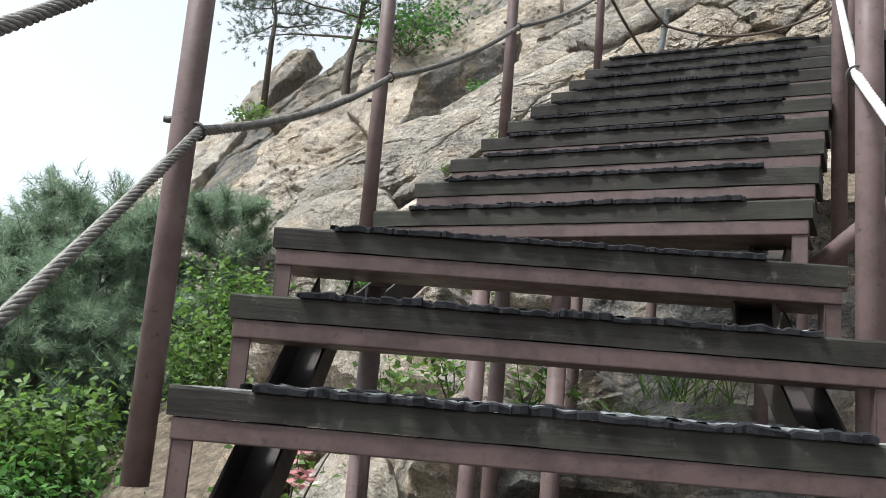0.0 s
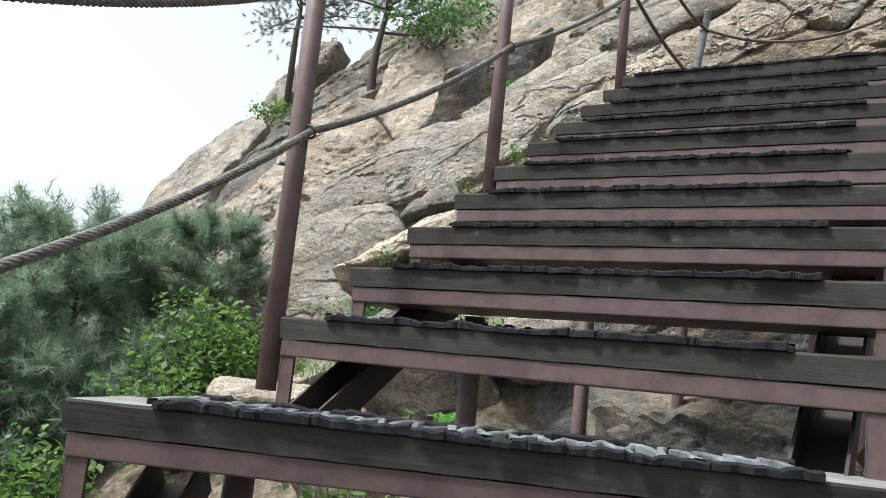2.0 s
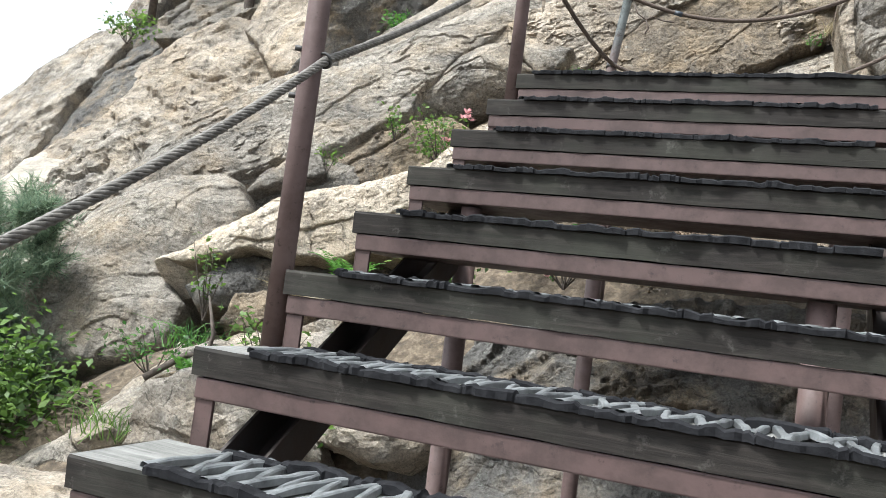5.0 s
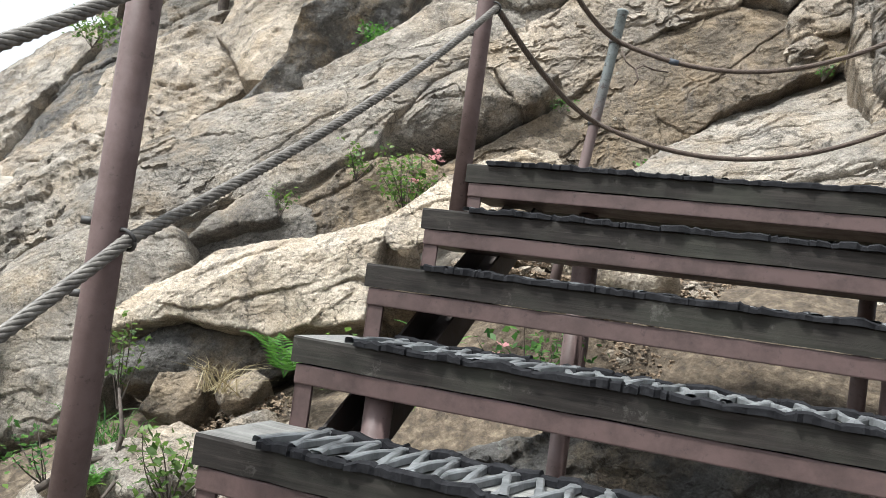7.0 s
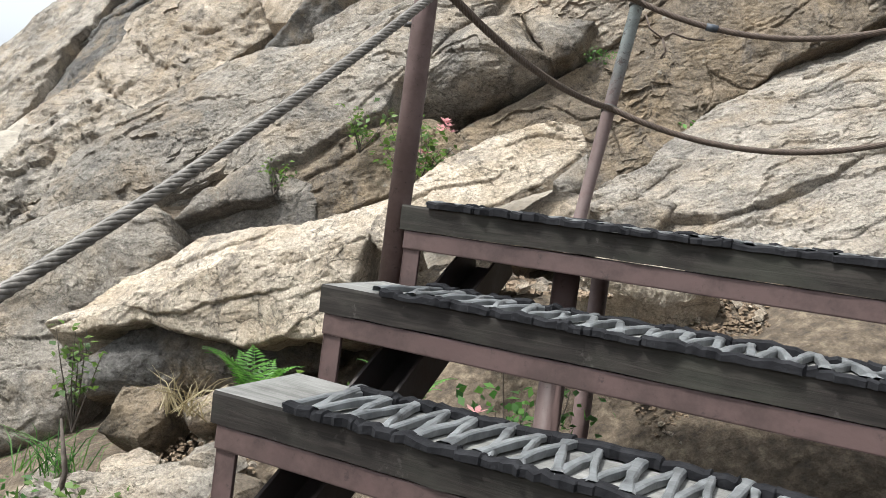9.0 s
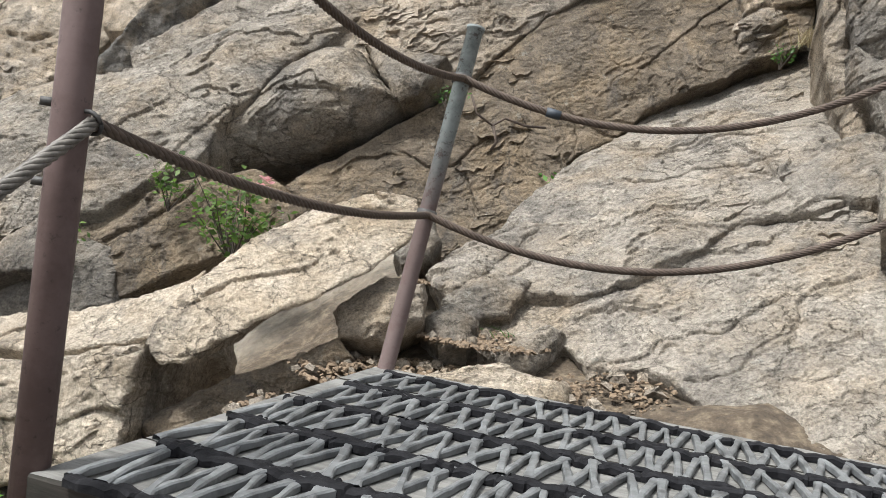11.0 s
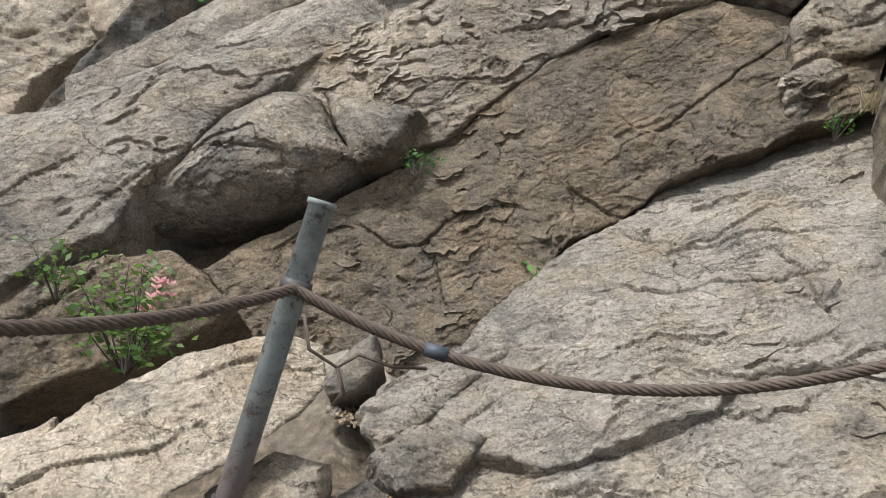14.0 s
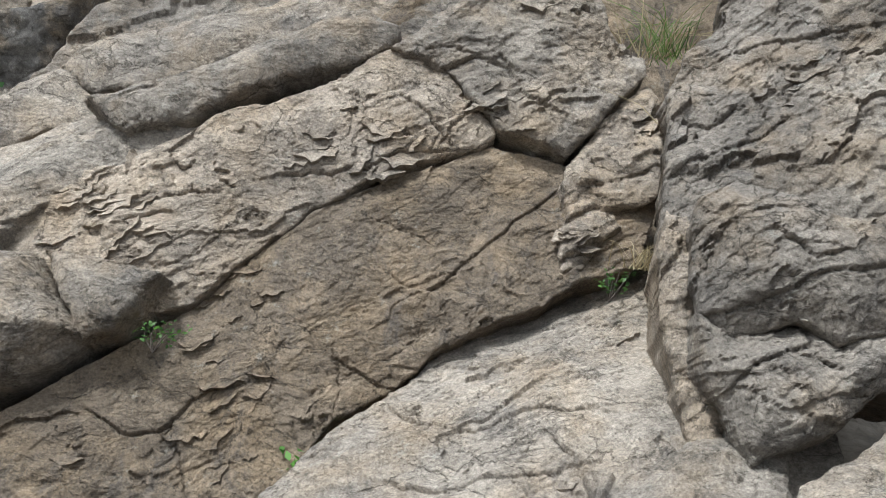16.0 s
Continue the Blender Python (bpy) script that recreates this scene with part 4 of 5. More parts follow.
slab("boulder", (0.1, 8.18, 2.86), (-0.196, -0.784, 0.588),
     [(-0.16, -0.03), (0.03, 0.14), (0.15, 0.1), (0.06, -0.08), (-0.08, -0.14)],
     ROCK_TAN, thick=0.3, bulge=0.02, s=35, rough=0.8, grid=0.012,
     label="small tan boulder in the gully")
slab("rock_slab", (-0.11, 7.63, 2.58), (-0.207, -0.518, 0.83),
     [(-0.51, -0.21), (-0.34, 0.02), (0.13, 0.28), (0.41, 0.29), (0.43, -0.04), (-0.11, -0.34)],
     ROCK_PALE, thick=0.6, bulge=0.06, s=36, grid=0.014,
     label="pale granite slab beside the stairs")
slab("rock_slab", (-1.04, 7.64, 1.94), (-0.298, -0.596, 0.745),
     [(-0.56, -0.5), (-0.39, -0.27), (-0.11, 0.04), (0.04, 0.87), (0.38, 0.63), (0.52, 0.06), (0.27, -0.29), (-0.16, -0.55)],
     ROCK_PALE, thick=0.8, bulge=0.1, s=38,
     label="pale granite foot of the slope beside the stairs")
slab("boulder", (2.13, 8.55, 4.04), (-0.204, -0.612, 0.764),
     [(-0.17, 0.01), (-0.05, 0.14), (0.12, 0.08), (0.11, -0.08), (-0.02, -0.15)],
     ROCK_GREY, thick=0.3, bulge=0.06, s=42, rough=0.7, grid=0.012,
     label="broken granite lump on the path")
slab("boulder", (2.49, 8.48, 4.0), (-0.204, -0.612, 0.764),
     [(-0.21, -0.07), (-0.07, 0.02), (0.1, 0.2), (0.18, 0.15), (0.08, -0.13), (-0.08, -0.18)],
     ROCK_GREY, thick=0.3, bulge=0.06, s=43, rough=0.7, grid=0.012,
     label="broken granite lump on the path")
slab("boulder", (2.04, 9.36, 4.37), (-0.204, -0.865, 0.458),
     [(-0.15, -0.04), (0.03, 0.2), (0.11, 0.05), (0.09, -0.07), (-0.08, -0.13)],
     ROCK_GREY, thick=0.3, bulge=0.03, s=46, rough=0.6, grid=0.012,
     label="small upright wedge of granite at the foot of the face")
slab("boulder", (2.38, 8.96, 4.17), (-0.309, -0.619, 0.722),
     [(-0.21, -0.12), (-0.13, 0.1), (0.04, 0.18), (0.22, 0.14), (0.14, -0.11), (-0.06, -0.2)],
     ROCK_GREY, thick=0.4, bulge=0.06, s=48, grid=0.012,
     label="broken granite lump on the path")
slab("rock_outcrop", (-3.6300000000000003, 19.18, 5.5600000000000005), (-0.303, -0.808, 0.505),
     [(-1.65, -4.29), (-3.95, -0.52), (-2.76, 1.36), (-1.69, 2.45), (0.08, 3.59), (2.75, 3.99), (3.36, 0.72), (2.31, -0.89), (1.27, -2.28), (0.29, -4.14)],
     ROCK_GREY, thick=2.5, bulge=0.2, s=44, grid=0.08, rough=1.6,
     label="far broken granite body of the ridge")

# the body of the cliff behind the blocks
slab("cliff", (2.5, 11.15, 5.5), (-0.056, -0.95, 0.306),
     [(-2.9, -2.6), (-2.8, -1.4), (-1.9, -0.6), (-0.9, 0.1), (0.2, 0.9), (1.2, 3.0), (5.5, 3.8), (5.5, -2.6)], ROCK_BROWN, thick=2.5, bulge=0.0, grid=0.05, s=50,
     label="brown granite cliff behind the blocks")
# wall that blocks side light below the landing, shade put into its colour
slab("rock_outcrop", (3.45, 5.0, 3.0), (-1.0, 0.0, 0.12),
     [(2.6, -2.6), (2.5, -1.0), (1.9, 0.0), (0.8, 0.85), (-1.0, 0.95), (-1.9, 0.8), (-2.2, -2.6)], ROCK_DARK_SHADE, thick=1.4, bulge=0.15, grid=0.04, s=52,
     label="granite wall beside and below the landing, coloured dark for shade")


def boulder(centre, size, material, label, s, squash=0.7, group="boulders under the stairs"):
    """A loose lump of rock resting in the ground."""
    bm = bmesh.new()
    bmesh.ops.create_icosphere(bm, subdivisions=5, radius=1.0)
    me = bpy.data.meshes.new("boulder")
    bm.to_mesh(me)
    bm.free()
    co, r = coords_of(me), random.Random(s)
    reach = np.full(len(co), 1.35)
    for k in range(13):                # broken faces
        way = np.array(Vector((r.gauss(0, 1), r.gauss(0, 1), r.gauss(0, 1))).normalized())
        reach = np.minimum(reach, r.uniform(0.62, 1.0) / np.maximum(co @ way, 0.05))
    co = co * reach[:, None]
    co = co * (size, size * r.uniform(0.7, 1.0), size * squash)
    co = co @ np.array(Euler((r.uniform(-0.3, 0.3), r.uniform(-0.3, 0.3), r.uniform(0, 6))).to_matrix()).T
    co += (0.035 * size * fbm(co * 6 / size ** 0.5 + s, 4, 0.6, s) + 0.05 * size * (plates(co * (2.5, 2.5, 6.0) + s, s) - 0.5))[:, None] * unit(co)
    me.vertices.foreach_set("co", co.ravel())
    me.materials.append(material)
    ob = new("boulder", me)
    x, y, z = centre
    if z is None:
        z = float(hill(np.array([x]), np.array([y]))[0]) + 0.3 * size * squash
    ob.location = (x, y, z)
    return tagged(ob, label, "rock", group)


# faces under the stairs: the shade there is put into their dark colour
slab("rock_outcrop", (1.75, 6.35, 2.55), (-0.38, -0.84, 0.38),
     [(-1.0, -1.6), (-1.05, -0.4), (-0.7, 0.35), (-0.1, 0.62), (0.7, 0.75), (1.5, 0.7), (1.6, -1.6)], ROCK_DARK_SHADE, thick=0.8, bulge=0.12, grid=0.02, s=53, rough=1.2,
     cracks=[[(-0.8, -0.3), (-0.2, 0.0), (0.5, 0.1)], [(-0.3, -0.9), (0.2, -0.5), (0.9, -0.4)]], label="broken granite under the head of the stairs, coloured dark for shade")
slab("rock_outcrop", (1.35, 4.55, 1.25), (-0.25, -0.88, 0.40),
     [(-0.9, -1.2), (-0.95, -0.3), (-0.5, 0.25), (0.1, 0.42), (0.8, 0.55), (1.6, 0.5), (1.7, -1.2)], ROCK_DARK_SHADE, thick=0.8, bulge=0.15, grid=0.02, s=54, rough=1.0,
     cracks=[[(-0.6, -0.2), (0.0, -0.05), (0.7, 0.1)]], label="smooth granite under the stairs, its dark colour standing in for shade")

rb = random.Random(21)
# the darkest boulders carry the shade of the stairs in their colour
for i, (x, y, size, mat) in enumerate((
        (-0.25, 2.9, 0.42, ROCK_BROWN), (0.2, 3.4, 0.5, ROCK_TAN), (0.75, 3.2, 0.62, ROCK_DARK_SHADE), (1.4, 3.3, 0.7, ROCK_DARK_SHADE), (1.9, 2.9, 0.55, ROCK_GREY),
        (-0.35, 4.2, 0.45, ROCK_PALE), (0.25, 4.5, 0.5, ROCK_TAN), (0.9, 4.6, 0.55, ROCK_DARK_SHADE), (1.6, 4.5, 0.7, ROCK_DARK_SHADE), (2.4, 3.9, 0.7, ROCK_BROWN),
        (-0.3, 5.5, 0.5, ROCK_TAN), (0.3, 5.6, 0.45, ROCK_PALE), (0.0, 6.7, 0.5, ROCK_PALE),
        (0.6, 6.9, 0.45, ROCK_TAN), (-0.9, 5.0, 0.4, ROCK_BROWN), (-0.8, 6.4, 0.5, ROCK_TAN), (1.9, 6.3, 0.7, ROCK_DARK_SHADE), (1.2, 6.2, 0.6, ROCK_DARK_SHADE), (2.4, 5.6, 0.8, ROCK_DARK_SHADE), (1.5, 5.2, 0.6, ROCK_DARK_SHADE))):
    tone = {"tan_granite": "tan", "grey_granite": "grey", "dark_shade_granite": "dark grey", "pale_granite": "pale", "brown_granite": "brown"}[mat.name]
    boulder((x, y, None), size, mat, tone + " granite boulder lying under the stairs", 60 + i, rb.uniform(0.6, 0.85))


for i, (x, y, size, mat, tone) in enumerate(((-0.62, 7.75, 0.2, ROCK_BROWN, "brown"), (-0.15, 7.95, 0.17, ROCK_TAN, "tan"), (0.22, 7.8, 0.2, ROCK_GREY, "grey"), (-0.4, 7.35, 0.24, ROCK_PALE, "pale"),
                                           (0.12, 7.3, 0.26, ROCK_PALE, "pale"), (-0.95, 7.4, 0.18, ROCK_TAN, "tan"), (0.45, 7.45, 0.17, ROCK_BROWN, "brown"), (-0.2, 6.85, 0.24, ROCK_PALE, "pale"))):
    boulder((x, y, None), size, mat, tone + " broken stone lying in the gully", 90 + i, rb.uniform(0.5, 0.75), "broken stones in the gully")

# ---- the stairs ----
UPPER = pose(-0.296, 3.355, 2.216, 0, 0, -27.2)      # front left edge of the first upper tread
LOWER = pose(-0.567, 1.877, 1.480, 0, 0, -4.5)
FLIGHTS = {"upper": (UPPER, 0, 10, 0.3256, 0.204, 1.63), "lower": (LOWER, -6, 3, 0.332, 0.245, 1.687)}


def plank(width, depth, high, s):
    bm = bmesh.new()
    rng = random.Random(s)
    cuts = 26
    prof = [(0.004, 0), (0, -0.006), (0.002, -high), (depth, -high), (depth, -0.006), (depth - 0.006, 0)]
    rings = []
    for i in range(cuts + 1):
        x = width * i / cuts
        rings.append([bm.verts.new((x, y + rng.uniform(-0.0015, 0.0015), z + rng.uniform(-0.002, 0.001))) for y, z in prof])
    k = len(prof)
    for a, b in zip(rings, rings[1:]):
        for j in range(k):
            bm.faces.new((a[j], b[j], b[(j + 1) % k], a[(j + 1) % k]))
    bm.faces.new(rings[0])
    bm.faces.new(rings[-1][::-1])
    bmesh.ops.recalc_face_normals(bm, faces=bm.faces[:])
    return bm


def build_flight(key, label):
    m, first, last, run, rise, wide = FLIGHTS[key]
    top = tagged(new("staircase"), label, "staircase")
    top.matrix_world = m
    for i in range(first, last):
        y, z = i * run, i * rise
        deep = 0.285
        if key == "upper" and i == last - 1:
            for k in range(1, 5):      # the boards of the landing
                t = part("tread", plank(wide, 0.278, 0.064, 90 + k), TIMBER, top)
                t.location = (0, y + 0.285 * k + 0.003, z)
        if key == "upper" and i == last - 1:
            for k in range(5):         # boards leading on beyond the landing, added out of view to shade the wall
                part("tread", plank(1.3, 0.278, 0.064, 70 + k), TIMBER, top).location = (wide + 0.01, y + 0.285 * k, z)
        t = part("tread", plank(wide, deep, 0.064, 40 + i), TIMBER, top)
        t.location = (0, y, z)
        bm = bmesh.new()
        box(bm, (0.012, 0.006, -0.115), (wide - 0.012, 0.05, -0.067), 0.004)
        box(bm, (0.012, 0.05, -0.115), (wide - 0.012, 0.27, -0.108))
        part("steel_bar", bm, STEEL_RED, top).location = (0, y, z)
        for x in (0.014, wide - 0.062):
            bm = bmesh.new()
            box(bm, (x, 0.012, -rise - 0.06), (x + 0.048, 0.022, -0.115), 0.002)
            box(bm, (x, 0.012, -rise - 0.06), (x + 0.006, 0.06, -0.115), 0.001)
            part("bracket", bm, STEEL_RED, top).location = (0, y, z)
    start = first * run - (0.3 if key == "upper" else 0.0)
    lo, hi = Vector((0, start + 0.1, (start / run - 1) * rise + 0.03)), Vector((0, (last - 1) * run + 0.26, (last - 2) * rise + 0.13))
    for x in (0.09, wide - 0.21):
        bm = bmesh.new()
        d = hi - lo
        length, pitch = d.length, math.atan2(d.z, d.y)
        turn = Matrix.Translation(lo) @ Matrix.Rotation(pitch, 4, "X")
        shape = [(0, 0), (0, -0.10), (0.12, -0.10), (0.12, 0), (0.112, 0), (0.112, -0.092), (0.008, -0.092), (0.008, 0)]
        ends = [[bm.verts.new(turn @ Vector((x + a, far, c))) for a, c in shape] for far in (0, length)]
        for k in range(8):
            bm.faces.new((ends[0][k], ends[0][(k + 1) % 8], ends[1][(k + 1) % 8], ends[1][k]))
        bm.faces.new(ends[0][::-1])
        bm.faces.new(ends[1])
        bmesh.ops.recalc_face_normals(bm, faces=bm.faces[:])
        part("stringer", bm, STEEL_SHADE, top)
    return top


upper_stairs = build_flight("upper", "upper flight of dark timber treads on steel stringers")
lower_stairs = build_flight("lower", "lower flight of dark timber treads on steel stringers")


def column(stairs, x, y, z):
    """A pipe under the stairs, from a point in the world down into the hill."""
    bm = bmesh.new()
    foot = float(hill(np.array([x]), np.array([y]))[0]) - 0.3
    back = stairs.matrix_world.inverted()
    tube(bm, [back @ Vector((x, y, z)), back @ Vector((x, y, foot))], 0.035, 14)
    part("column", bm, STEEL_POST, stairs)


for x, y in ((-0.21, 2.8), (0.16, 3.25), (0.46, 3.2)):
    column(lower_stairs, x, y, 1.84 + (y - 2.8) * 0.3)
for lx, ly in ((0.41, 3.12), (0.22, 2.02), (0.33, 0.62), (0.2, 4.2), (1.4, 4.2), (1.4, 2.95), (1.3, 1.7)):
    w = UPPER @ Vector((lx, ly, min(ly, 3.0) // 0.3256 * 0.204 - 0.12))
    column(upper_stairs, w.x, w.y, w.z)


# ---- rubber mats ----
def rubber_mat(m, y, z, x0, x1, s, deep=0.255):
    rng = random.Random(s)
    top = tagged(new("rubber_mat"), "worn black rubber mat of woven tyre strips on a tread", "mat", "mats on the treads")
    top.matrix_world = m @ pose(0, y, z)
    x0, x1 = x0 + rng.uniform(-0.02, 0.02), x1 + rng.uniform(-0.03, 0.02)

    def ragged(yc, half, thick, over):
        bm = bmesh.new()
        x, prev = x0, None
        lift, wob = 0.0, 0.0
        while x < x1:
            lift += rng.uniform(-0.005, 0.005) - 0.5 * lift
            wob += rng.uniform(-0.007, 0.006) - 0.5 * wob
            ring = [bm.verts.new((x, yc + wob + a, over + lift * (0.3 if c < 0.5 else 1) + c * thick)) for a, c in
                    ((-half, 0), (half, 0), (half, 0.8), (half * 0.4, 1.0), (-half * 0.5, 1.0), (-half, 0.75))]
            if prev:
                for j in range(6):
                    bm.faces.new((prev[j], ring[j], ring[(j + 1) % 6], prev[(j + 1) % 6]))
            else:
                bm.faces.new(ring[::-1])
            prev = ring
            x += rng.choice((0.003, 0.010, 0.016, 0.024))
        bm.faces.new(prev)
        bmesh.ops.recalc_face_normals(bm, faces=bm.faces[:])
        return bm

    part("front_edge", ragged(0.006, 0.016, 0.017, -0.002), RUBBER_EDGE, top)
    part("back_edge", ragged(deep - 0.02, 0.018, 0.018, 0.002), RUBBER_EDGE, top)
    x, side = x0 + 0.01, 0
    while x < x1 - 0.04:
        me = rng.choice(STRIPS)
        ob = new("strip", me)
        ob.parent = top
        ob.location = (x + rng.uniform(-0.004, 0.004), deep / 2, rng.uniform(-0.002, 0.003))
        ob.rotation_euler = (rng.uniform(-0.015, 0.015), rng.uniform(-0.1, 0.1), (0.18 if side else -0.18) + rng.uniform(-0.1, 0.1))
        x += rng.uniform(0.028, 0.037)
        side = 1 - side
    return top


def strip_mesh(s):
    """One cut strip of tyre rubber, 25 cm long, bowed and uneven."""
    r = random.Random(s)
    bm, prev = bmesh.new(), None
    bow, wide = r.uniform(-0.006, 0.006), r.uniform(0.0062, 0.0088)
    for k in range(8):
        f = k / 7
        y, x, z = (f - 0.5) * 0.245, bow * math.sin(math.pi * f), 0.014 + 0.003 * math.sin(math.pi * f) + r.uniform(-0.002, 0.002)
        w = wide * r.uniform(0.8, 1.25) * (1.7 if k in (0, 7) else 1.2 if k in (1, 6) else 1)
        ring = [bm.verts.new(v) for v in ((x - w, y, 0.002), (x + w, y, 0.002), (x + w, y, z - 0.003), (x + w * 0.6, y, z), (x - w * 0.6, y, z), (x - w, y, z - 0.003))]
        if prev:
            for j in range(6):
                bm.faces.new((prev[j], ring[j], ring[(j + 1) % 6], prev[(j + 1) % 6]))
        prev = ring
    bmesh.ops.recalc_face_normals(bm, faces=bm.faces[:])
    me = bpy.data.meshes.new("strip")
    bm.to_mesh(me)
    bm.free()
    me.materials.append(RUBBER)
    return me


STRIPS = [strip_mesh(500 + i) for i in range(12)]


for key, (m, first, last, run, rise, wide) in FLIGHTS.items():
    for i in range(first, last):
        if key == "upper" and i == last - 1:
            for k in range(5):
                rubber_mat(m, i * run + 0.262 * k, i * rise, 0.06 + 0.02 * (k > 2), wide - 0.12, 380 + k)
        else:
            rubber_mat(m, i * run, i * rise, 0.17, wide - 0.19, 300 + i + (50 if key == "lower" else 0))


# ---- railings ----
def sag(a, b, drop, n=24):
    a, b = Vector(a), Vector(b)
    return [a.lerp(b, i / n) - Vector((0, 0, drop * 4 * (i / n) * (1 - i / n))) for i in range(n + 1)]


def smooth_path(points, step=0.02):
    pts = [Vector(p) for p in points]
    out = [pts[0]]
    for p, q in zip(pts, pts[1:]):
        n = max(1, int((q - p).length / step))
        out += [p.lerp(q, (i + 1) / n) for i in range(n)]
    return out


def rope(parent, points, material, radius=0.0135, strands=6, twist=0.115, name="wire_rope"):
    """A laid wire rope: strands wound round the line."""
    path = smooth_path(points, 0.016)
    bm = bmesh.new()
    side, run = None, 0.0
    frames_ = []
    for i, p in enumerate(path):
        d = (path[min(i + 1, len(path) - 1)] - path[max(i - 1, 0)]).normalized()
        if side is None:
            side = d.cross(Vector((0, 0, 1))).normalized()
        side = (side - d * side.dot(d)).normalized()
        if i:
            run += (p - path[i - 1]).length
        frames_.append((p, side, d.cross(side), run))
    r1 = radius * 0.60
    for k in range(strands):
        line = []
        for p, a, b, s in frames_:
            w = 2 * math.pi * (k / strands + s / twist)
            line.append(p + r1 * (math.cos(w) * a + math.sin(w) * b))
        tube(bm, line, radius * 0.38, 6)
    return part(name, bm, material, parent)


def ring_clip(parent, p, d, r=0.02):
    """A rod bent round the post that holds the rope."""
    bm = bmesh.new()
    d = Vector(d).normalized()
    side = d.cross(Vector((0, 0, 1))).normalized()
    up = side.cross(d)
    tube(bm, [Vector(p) + r * (math.cos(a) * side + math.sin(a) * up) for a in [2 * math.pi * i / 14 for i in range(15)]], 0.004, 6)
    return part("rope_ring", bm, CLIP, parent)


def rail_post(parent, foot, height, below=0.35, radius=0.031, lean=(0, 0), material=None):
    bm = bmesh.new()
    foot = Vector(foot)
    ax = Vector((lean[0], lean[1], 1))
    tube(bm, [foot - ax * below, foot + ax * height * 0.5, foot + ax * height - Vector((0, 0, 0.004)), foot + ax * height], [radius, radius, radius, radius * 0.9], 18)
    return part("post", bm, material or STEEL_POST, parent)


railing = tagged(new("railing"), "brown pipe railing posts with twisted wire ropes beside the stairs", "railing")
LEFT_FEET = [(-0.72, 0.56, 0.50), (-0.62, 1.90, 1.48), (-0.315, 3.375, 2.216), (0.285, 4.56, 3.032), (1.035, 6.0, 4.052)]
for f in LEFT_FEET:
    rail_post(railing, f, 1.14, 0.22)
    ring_clip(railing, Vector(f) + Vector((0.035, -0.01, 0.575)), (0.4, 0.8, 0.5))
low = [Vector(f) + Vector((0.04, -0.015, 0.575)) for f in LEFT_FEET]
high = [Vector(f) + Vector((0.04, -0.015, 1.055)) for f in LEFT_FEET]
for f in LEFT_FEET:
    for up in (0.47, 0.60):
        bm = bmesh.new()
        tube(bm, [Vector(f) + Vector((-0.048, -0.005, up)), Vector(f) + Vector((-0.02, 0, up))], 0.008, 6)
        part("bolt", bm, CLIP, railing)
for line in (low, high):
    pts = [line[0]]
    for a, b in zip(line, line[1:]):
        pts += sag(a, b, 0.02 if a is line[0] else 0.045)[1:]
    rope(railing, pts, WIRE)

right_rail = tagged(new("railing"), "brown pipe railing with pale sheathed rope beside the stairs", "railing")
RIGHT_FEET = [(1.10, 2.15, 1.72), (1.83, 3.86, 3.03), (2.60, 5.30, 4.05)]
for f in RIGHT_FEET:
    rail_post(right_rail, f, 1.25, 0.9, 0.036)
rl = [Vector(f) + Vector((-0.035, 0.0, 0.72)) for f in RIGHT_FEET]
pts = sag(rl[0] + Vector((-0.15, -0.95, -0.8)), rl[0], 0.02)
for a, b in zip(rl, rl[1:]):
    pts += sag(a, b, 0.02)[1:]
rope(right_rail, pts, WIRE_PALE, 0.014)
ring_clip(right_rail, rl[0], (0.3, 0.9, 0.4), 0.024)
bm = bmesh.new()
tube(bm, [(1.22, 2.9, 1.98), (2.25, 2.88, 2.95)], 0.034, 14)
part("brace", bm, STEEL_POST, right_rail)

# the leaning iron post at the head of the stairs and its ropes
iron = tagged(new("rope_post"), "leaning grey iron pipe post holding two rusty ropes", "post")
IRON_TOP, IRON_FOOT = Vector((1.885, 7.335, 5.185)), Vector((1.715, 7.20, 4.02))
ax = (IRON_TOP - IRON_FOOT).normalized()
bm = bmesh.new()
tube(bm, [IRON_FOOT - ax * 0.4, IRON_FOOT, IRON_TOP - ax * 0.012, IRON_TOP - ax * 0.010, IRON_TOP], [0.027, 0.027, 0.027, 0.031, 0.031], 18)
part("pipe", bm, STEEL_GREY, iron)
UP, LOW = IRON_FOOT.lerp(IRON_TOP, 0.845), IRON_FOOT.lerp(IRON_TOP, 0.455)
for c in (UP, LOW):
    bm = bmesh.new()
    tube(bm, [c - ax * 0.014, c + ax * 0.014], 0.033, 14)
    part("clamp", bm, CLIP, iron)
ropes = tagged(new("rope_fence"), "rusty brown wire ropes sagging between the posts", "rope")
off = Vector((0.0, -0.035, 0))
rail_post(ropes, (3.74, 7.04, 4.3), 1.5, 0.6)
rope(ropes, sag(low[4], LOW + off, 0.05) + sag(LOW + off, (3.70, 7.0, 5.03), 0.29)[1:], WIRE_RUST, 0.0135)
rope(ropes, sag(high[4] + Vector((0, 0, 0.055)), UP + off, 0.10) + sag(UP + off, (3.70, 7.0, 5.54), 0.30)[1:], WIRE_RUST, 0.0135)

bm = bmesh.new()
tape = sag(UP + off, (3.70, 7.0, 5.54), 0.30, 40)
tube(bm, tape[6:8], 0.0155, 10)
part("tape", bm, TAPE, ropes, "blue-grey tape wound round the rope")
bm = bmesh.new()
c = UP + Vector((0.03, -0.05, -0.05))
